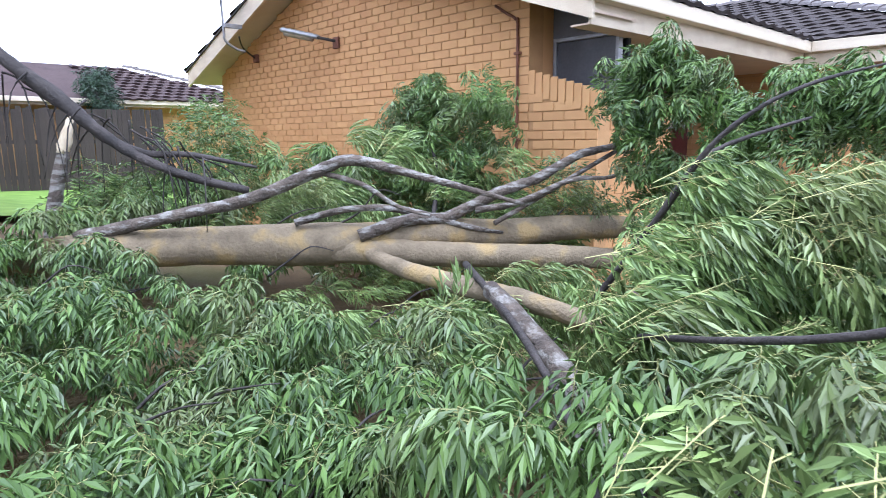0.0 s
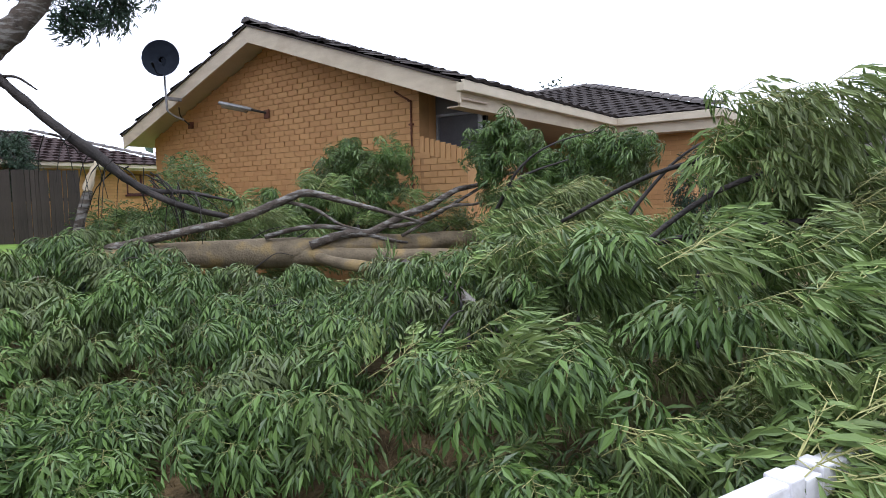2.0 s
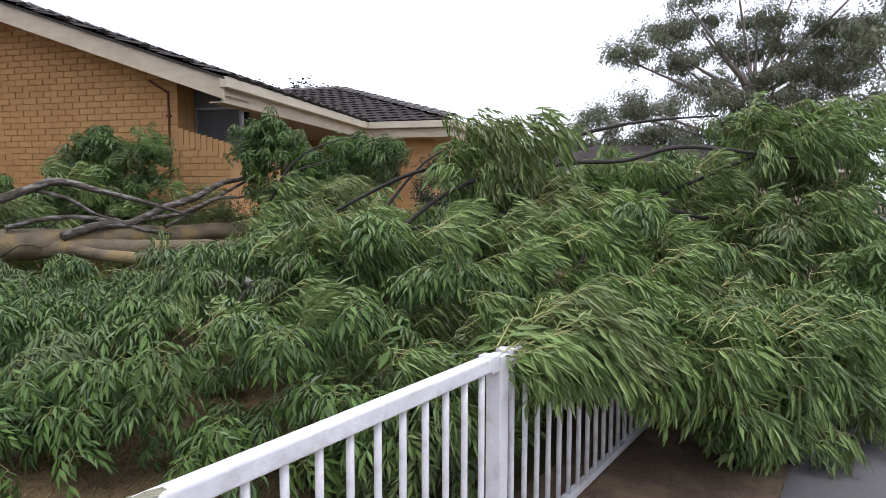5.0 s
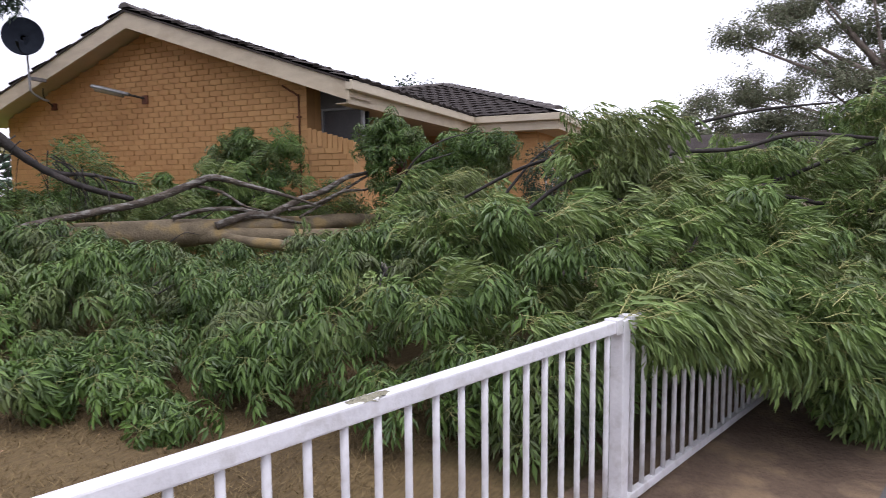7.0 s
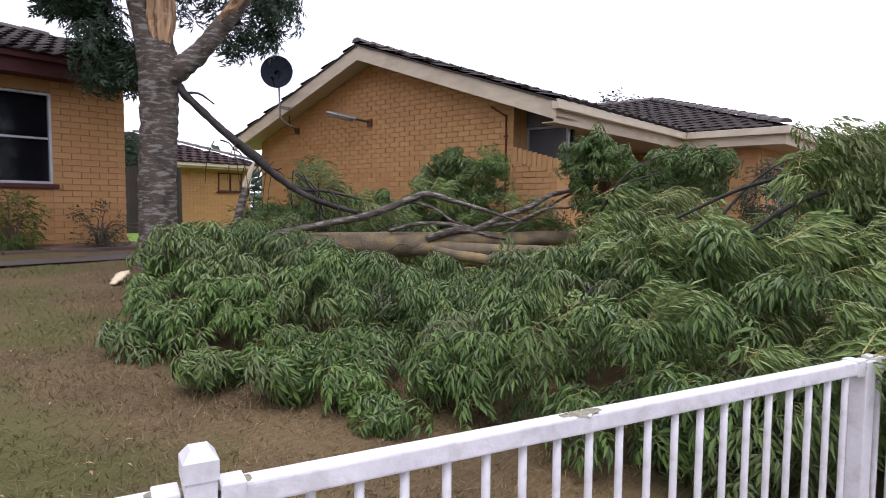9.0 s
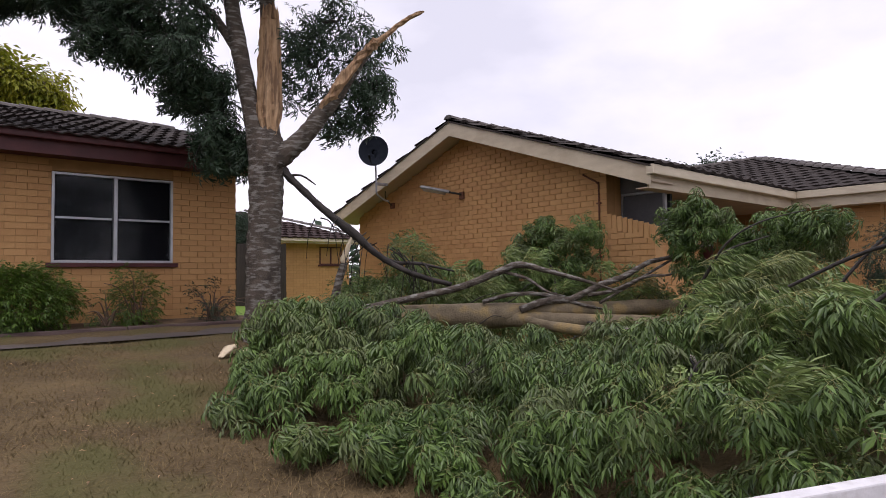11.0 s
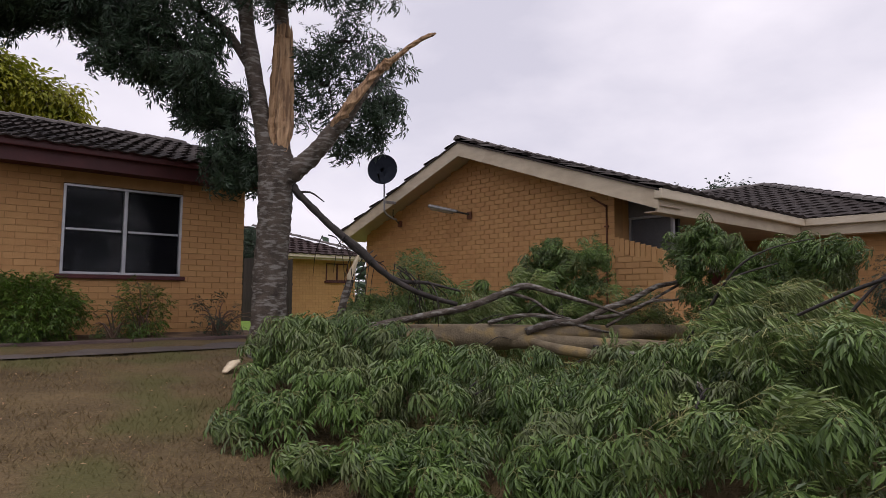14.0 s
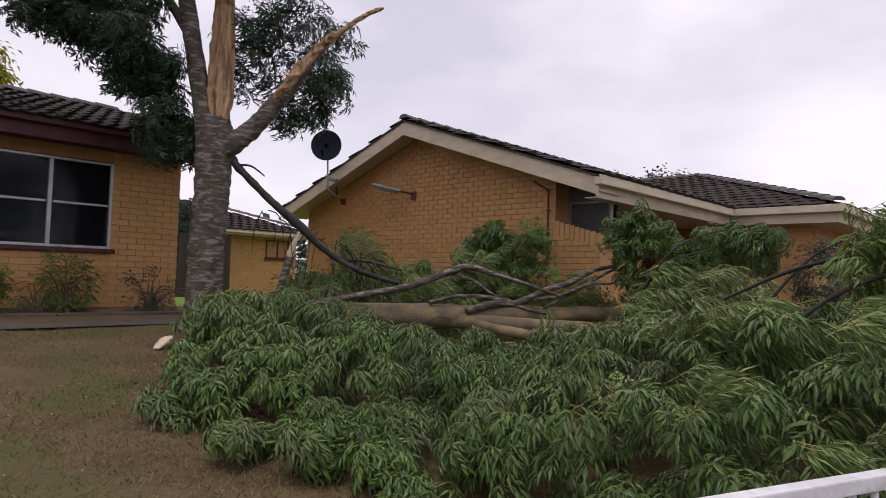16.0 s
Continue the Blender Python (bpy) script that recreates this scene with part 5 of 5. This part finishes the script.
# ---- wood chips by the trunk ----
for (x, y, ln, a, wide) in ((3.80, 7.42, 0.36, 0.75, .055), (4.22, 7.55, 0.46, 0.25, .035)):
    t = thing("wood_chip", "pale torn slab of wood lying on the grass", "wood chip", group="torn slabs")
    zg = float(ground_z(x, y))
    ca, sa = ln / 2 * math.cos(a), ln / 2 * math.sin(a)
    pts = [(x - ca, y - sa, zg + 0.01, .025), (x - ca * .6, y - sa * .6, zg + 0.05, wide), (x, y, zg + 0.08, wide * 1.1), (x + ca * .6, y + sa * .6, zg + 0.10, wide * .7), (x + ca, y + sa, zg + 0.11, .012)]
    limb("slab", pts, FRESH, t, "", 7, 0.22, 4, 31, squash=0.4)

# ---- shrubs under the window ----
def shrub(c, r, k, leaf, label, twigs=8, size=(0.5, 0.8), up=0.5):
    t = thing("shrub", label, "shrub", group="shrubs in the garden bed")
    d = rng.normal(0, 1, (k, 3))
    d /= np.linalg.norm(d, axis=1, keepdims=True)
    p = np.array(c) + d * np.array(r) * (rng.uniform(0.15, 1.0, (k, 1)) ** 0.5)
    p[:, 2] = np.maximum(p[:, 2], 0.9)
    clump("leaves", p, d * 0.7 + np.array((0, 0, up)) + rng.normal(0, 0.3, (k, 3)), rng.uniform(*size, k), SPRIGS_SMALL, leaf, DRY_STEM, t, rng)
    for i in range(twigs):
        e = np.array(c) + rng.normal(0, 0.55, 3) * np.array(r)
        limb("stem", [(c[0] + rng.normal(0, .05), c[1] + rng.normal(0, .05), 0.82, .012), (*(0.5 * (np.array(c) + e)), .009), (*e, .004)], DRY_STEM, t, "", 5, 0.05, 4, i)


shrub((2.15, 9.85, 1.2), (.62, .3, .42), 620, SHRUB, "rounded dense green shrub in the garden bed")
shrub((1.2, 9.9, 1.15), (.6, .3, .4), 480, SHRUB, "rounded dense green shrub in the garden bed")
shrub((3.55, 9.95, 1.2), (.28, .2, .42), 80, SHRUB, "straggly green shrub under the window", 10)
shrub((3.15, 9.95, 1.05), (.35, .2, .28), 22, LEAF, "thin brown twiggy shrub", 16)
shrub((4.55, 9.95, 1.1), (.4, .2, .3), 22, LEAF_DARK, "dry brown twiggy shrub by the wall corner", 26)
dark = thing("shrub", "dark round twiggy shrub before the brick wing", "shrub")
d = rng.normal(0, 1, (150, 3))
d /= np.linalg.norm(d, axis=1, keepdims=True)
clump("leaves", np.array((12.1, 3.32, 1.6)) + d * (.45, .45, .5) * (rng.uniform(0.2, 1.0, (150, 1)) ** 0.5), d + rng.normal(0, .3, (150, 3)), rng.uniform(.6, .9, 150), SPRIGS_SMALL, LEAF_DARK, DARK_BARK, dark, rng)
limb("stem", [(12.1, 3.35, -0.05, .05), (12.1, 3.35, 0.5, .04), (12.12, 3.36, 1.2, .02)], DARK_BARK, dark, "", 7, 0.05, 4, 2)

# ---- distance: gum trees, yellow tree, far house ----
def big_tree(name, label, base, h, clumps, leaf, bark, seed, size, templates, per=90, flat=0.7):
    rng = np.random.default_rng(seed)
    t = thing(name, label, "tree")
    x, y, z0 = base
    limb("trunk", [(x, y, z0 - 0.2, 0.027 * h), (x + .1, y, z0 + .25 * h, .021 * h), (x - .1, y + .1, z0 + .5 * h, .014 * h)], bark, t, "", 10, 0.05, 5, seed)
    for i, (dx, dy, dz, r) in enumerate(clumps):
        c = np.array((x + dx, y + dy, z0 + dz))
        m = np.array((x + dx * .35, y + dy * .35, z0 + min(dz * .75, .6 * h)))
        limb("limb", [(x - .05, y, z0 + min(.5 * h, dz * .66), .011 * h), (*m, .0065 * h), (*(c - (0, 0, r * .3)), .003 * h)], bark, t, "", 7, 0.06, 5, i)
        k = per
        sub = rng.normal(0, 1, (7, 3))
        sub = c + sub / np.linalg.norm(sub, axis=1, keepdims=True) * r * rng.uniform(.4, .95, (7, 1)) * (1, 1, flat * 0.85)
        which = rng.integers(0, 7, k)
        d = rng.normal(0, 1, (k, 3))
        d /= np.linalg.norm(d, axis=1, keepdims=True)
        p = sub[which] + d * r * .42 * (1, 1, flat) * rng.uniform(.3, 1, (k, 1))
        clump("crown", p, d * .6 + np.array((.2, -.2, -.3)), rng.uniform(.8, 1.3, k) * size, templates, leaf, bark, t, rng)


big_tree("gum_tree", "tall gum tree with open branching crown", (33, -6.0, -0.2), 13, [(-0.6, 5.5, 8.4, 1.48), (-0.3, 4.3, 9.3, 1.51), (0.3, 3, 8.1, 1.26), (-1.2, 4.6, 6, 1.61), (-0.6, 3.3, 4.7, 1.34), (1.2, 2.1, 9.9, 1.44), (0.8, 0.8, 8.6, 1.46), (0.3, -0.1, 9.9, 1.30), (0.3, 1.4, 7, 1.62), (0.1, -1.4, 8.8, 1.57), (0.4, -2.2, 7.6, 1.26), (0.6, -3, 6.8, 1.51), (-0.5, -0.9, 7.2, 1.25), (0.9, -3.7, 8.7, 1.46), (0.5, -4.6, 9.4, 1.64), (0.5, -4.3, 7.5, 1.65), (-0.3, 2.1, 6.2, 1.60), (-0.1, 0, 6.1, 1.66), (0.9, -2.4, 9.5, 1.27), (-0.9, -1.6, 5.9, 1.34), (0, 0.8, 11.4, 1.82), (0.5, -1.6, 11.3, 1.95), (0, 3, 11, 1.43), (0, -4, 11.2, 1.95), (0, 4.6, 4.6, 1.30), (0.4, 2.6, 4.2, 1.43), (-0.3, 1.2, 4.9, 1.43), (0, 5.4, 5.9, 1.17), (0, -0.8, 4.6, 1.56), (0.5, -2.6, 4.4, 1.69)], GUM, GUM_BARK, 51, 1.05, SPRIGS_COARSE, 270, 0.42)
big_tree("gum_tree", "tall gum tree with a dense dark crown", (30, -11.0, -0.2), 13, [(0, 1.6, 8.0, 1.5), (0, 0, 9.5, 1.6), (0, -1.8, 8, 1.6), (0, 1.4, 5.6, 1.3), (0, -1, 5.8, 1.5), (0, 1.5, 11, 1.5), (0, -3.2, 6.5, 1.6), (0, -3, 10, 1.6)], GUM, GUM_BARK, 52, 1.5, SPRIGS_COARSE, 220, 0.6)
big_tree("gum_tree", "pale thin-crowned gum tree", (42, 1.2, 0.2), 9, [(0, .9, 5.6, .7), (0, 0, 6.5, .8), (0, -1.0, 5.8, .7), (0, .2, 4.6, .7), (0, -1.4, 4.6, .6)], GUM, GUM_BARK, 53, 1.5, SPRIGS_COARSE, 90)
big_tree("round_tree", "round dense green street tree", (36, 2.7, -0.1), 6, [(0, .6, 3.9, .75), (0, -.4, 4.2, .8), (0, .1, 4.7, .6), (0, -.8, 3.5, .75), (0, .9, 3.2, .7)], GUM, GUM_BARK, 54, 2.2, SPRIGS_COARSE, 150)
big_tree("yellow_tree", "yellow-green autumn tree behind the roof", (3.3, 24.5, 1.6), 7.6, [(-.6, 0, 6.2, 1.0), (.5, 0, 6.3, 1.0), (1.3, 0, 5.5, .9), (1.6, .3, 4.6, .9), (-1.8, 0, 6.0, 1.2), (0, .5, 5.0, 1.1), (-3, 0, 5.6, 1.3), (-.8, 0, 7.0, .7)], YELLOW_LEAF, GUM_BARK, 55, 1.6, SPRIGS_COARSE, 330)
big_tree("dark_shrub_tree", "dark conifer-like shrub behind the paling fence", (8.75, 19.0, 0.7), 3.0, [(0, -.1, 2.0, .45), (-.1, 0, 2.5, .35), (.1, 0, 1.5, .45)], LEAF_DARK, DARK_BARK, 56, 1.0, SPRIGS_SMALL, 90)
big_tree("far_tree", "dark tree top showing above the roof", (29, 15, 0.5), 7.4, [(-.5, .6, 5.2, 1.0), (.6, -.6, 5.6, 1.0), (0, 1.8, 5.0, .8)], LEAF_DARK, GUM_BARK, 57, 1.5, SPRIGS_COARSE, 300)

far_house = thing("far_house", "distant low house with a grey tile roof", "house")
part("wall", box("wall", (27.5, -8.5, -0.1), (27.7, 3.6, 2.5), CREAM), far_house)
part("wall", box("wall", (27.703, -8.5, -0.1), (36, -8.3, 2.5), CREAM), far_house)
part("roof", mesh_of("roof", [(26.9, -9.2, 2.45), (26.9, 4.3, 2.45), (31, 1.0, 3.75), (31, -6, 3.75), (36, -9.2, 2.45), (36, 4.3, 2.45)], [(0, 1, 2, 3), (0, 3, 4), (3, 2, 5, 4), (1, 5, 2)], TILE), far_house, "grey tile roof")
part("gutter", box("gutter", (26.8, -9.2, 2.36), (26.9, 4.3, 2.47), CREAM_LIGHT), far_house)
strip("far_lawn", 9, 40, -5.0, -3.65, 0.014, GREEN_LAWN, "green nature strip beside the street", "lawn")

# a hedge line and low far trees close the horizon
rngh = np.random.default_rng(71)
hedge = thing("far_woods", "dark line of distant trees and hedges along the horizon, with an added unseen stretch behind the camera", "trees")
k = 2000
# beyond about 2.7 rad: unseen taller trees, added to darken the window reflections
ang = rngh.uniform(-0.6, 5.4, k)
rad = rngh.uniform(62, 75, k)
pz = rngh.uniform(0, 1, k) ** 0.7 * (3.2 + 1.4 * np.sin(ang * 9) + 0.9 * np.sin(ang * 23) + 9 * np.clip((ang - 2.7) / 0.4, 0, 1))
p = np.stack([rad * np.cos(ang), rad * np.sin(ang), np.maximum(pz, 0.2)], -1)
clump("woods", p, rngh.normal(0, 1, (k, 3)) + (0, 0, .3), rngh.uniform(8, 13, k), SPRIGS_COARSE, LEAF_DARK, GUM_BARK, hedge, rngh)

# ---- grass blades ----
def grass():
    rng = np.random.default_rng(81)
    n = 110000
    x, y = rng.uniform(-2.5, 5.2, n), rng.uniform(2.0, 8.7, n)
    keep = (x * FENCE_N[0] + y * FENCE_N[1] > 2.62)
    near = np.hypot(x - 1, y - 1)
    keep &= rng.random(n) < np.clip(1.5 - near * 0.13, 0.3, 1)
    x, y = x[keep], y[keep]
    n = len(x)
    a, h = rng.uniform(0, 6.28, n), rng.uniform(0.012, 0.048, n)
    lean = rng.normal(0, 0.03, (n, 2))
    z = ground_z(x, y) - 0.015
    w = 0.0032
    v = np.empty((n, 3, 3), np.float32)
    v[:, 0] = np.stack([x - w * np.cos(a), y - w * np.sin(a), z], -1)
    v[:, 1] = np.stack([x + w * np.cos(a), y + w * np.sin(a), z], -1)
    v[:, 2] = np.stack([x + lean[:, 0], y + lean[:, 1], z + h], -1)
    f = np.arange(n * 3).reshape(-1, 3)
    tagged(new("grass", mesh_np("grass", v.reshape(-1, 3), f, STRAW)), "short dry grass blades on the lawn", "grass", kind="stuff")
    # fallen leaves and bits of bark
    n = 420
    x, y = rng.uniform(-1.5, 4.2, n), rng.uniform(2.6, 8.4, n)
    keep = x * FENCE_N[0] + y * FENCE_N[1] > 2.7
    x, y = x[keep], y[keep]
    n = len(x)
    a, s = rng.uniform(0, 6.28, n), rng.uniform(0.01, 0.03, n)
    z = ground_z(x, y) + 0.012
    c, t = np.cos(a) * s, np.sin(a) * s
    v = np.empty((n, 4, 3), np.float32)
    v[:, 0] = np.stack([x - c, y - t, z], -1)
    v[:, 1] = np.stack([x + t * .3, y - c * .3, z + .012], -1)
    v[:, 2] = np.stack([x + c, y + t, z + .004], -1)
    v[:, 3] = np.stack([x - t * .3, y + c * .3, z + .01], -1)
    tagged(new("leaf_litter", mesh_np("leaf_litter", v.reshape(-1, 3), np.arange(n * 4).reshape(-1, 4), TORN)), "scattered pale leaves and wood bits on the lawn", "litter", kind="stuff")


grass()

# ---- bricks and tiles, piece by piece ----
brick_wall(gwall, "y", 9.0, 6.15, 12.8, -0.1, lambda y: rake(y, 4.06), -1, lambda a, z: a < 7.6 and z > 1.1)
brick_wall(lwall, "y", 9.0, 5.38, 6.147, -0.1, lambda y: 2.11 + (y - 5.38) * 0.287 - 0.16, -1, lambda a, z: z > 1.1, seed=6)
soldier = box("soldier_brick", (-0.012, -0.036, -0.11), (0.006, 0.036, 0.11), BRICK, 0.004)
for i in range(9):
    y = 5.42 + i * 0.0865
    ob = part("soldier_brick", soldier, lwall)
    ob.location, ob.rotation_euler = (8.998, y, 2.11 + (y - 5.38) * 0.287 - 0.085), (0.0, 0, 0)
brick_wall(side_wall, "x", 5.55, 9.2, 10.6, -0.1, lambda x: 2.12, -1, lambda a, z: False, seed=12)
brick_wall(back_wall, "x", 19.5, 8.5, 12.9, 0.3, lambda x: 2.33, -1, lambda a, z: False, skip=((11.7, 12.65, 1.55, 2.25),), seed=13)
brick_wall(lw[0], "x", LY, LX0, WIN[0], 0.5, lambda x: 3.1, -1, lambda a, z: False, seed=7)
brick_wall(lw[1], "x", LY, WIN[1], LX1, 0.5, lambda x: 3.1, -1, lambda a, z: z > 0.9, seed=8)
brick_wall(lw[2], "x", LY, WIN[0], WIN[1], 0.5, lambda x: WIN[2] - 0.06, -1, lambda a, z: z > 0.9, seed=9)
brick_wall(wing_w, "y", 13.8, 3.95, 7.2, -0.1, lambda y: 2.62, -1, lambda a, z: False, seed=10)
brick_wall(wing_s, "x", 3.95, 13.985, 24, -0.1, lambda x: 2.62, -1, lambda a, z: False, skip=((14.4, 15.8, 0.9, 2.35),), seed=11)

c = 1 / math.hypot(1, SLOPE)
roof_tiles(hip_roof, (WX, WY, WZ + 0.01), (0, 1, 0), (c, 0, SLOPE * c), lambda p: p[1] - WY > p[0] - WX and p[0] < 17.45 and p[1] - 5.16 < p[0] - 13.3 + 0.35 + 99 * (p[2] > 9), lambda p: True, nu=(0, 44), nv=(0, 18), tw=0.25, tl=0.27, wave=0.5, step=0.022)
roof_tiles(hip_roof, (WX, WY, WZ + 0.01), (1, 0, 0), (0, c, SLOPE * c), lambda p: p[0] - WX > p[1] - WY and p[1] < 7.4 and p[0] < 21.6 - (p[1] - WY), lambda p: False, nu=(0, 34), nv=(0, 18), tw=0.25, tl=0.27, wave=0.5, step=0.022)
roof_tiles(main_roof, (8.56, 5.14, rake(5.14, RZ) + 0.01), (1, 0, 0), (0, c, SLOPE * c), lambda p: p[1] < 9.15 and p[1] - 5.16 > p[0] - 13.4, lambda p: False, nu=(0, 32), nv=(0, 13))
roof_tiles(main_roof, (8.56, 13.27, rake(13.27, RZ) + 0.01), (1, 0, 0), (0, -c, SLOPE * c), lambda p: p[1] > 9.25, lambda p: False, nu=(0, 12), nv=(0, 13))
sl = (4.40 - 3.30) / (13.5 - 9.78)
cl = 1 / math.hypot(1, sl)
roof_tiles(lroof, (LX0, 9.76, 3.305), (1, 0, 0), (0, cl, sl * cl), lambda p: p[1] < 13.45 and p[0] < LX1 + 0.28, lambda p: p[0] > -1.2 and p[1] < 13.0, nu=(0, 52), nv=(0, 13), tw=0.2, tl=0.3, wave=1.0, step=0.02)
roof_tiles(broof, (3.5, 18.92, 2.46), (1, 0, 0), (0, 0.953, 0.302), lambda p: p[1] < 22.4 and p[0] < 13.4 - (p[1] - 18.9) * 0.9 and p[0] > 9, lambda p: False, nu=(0, 34), nv=(0, 11), mat=BROWN_TILE)
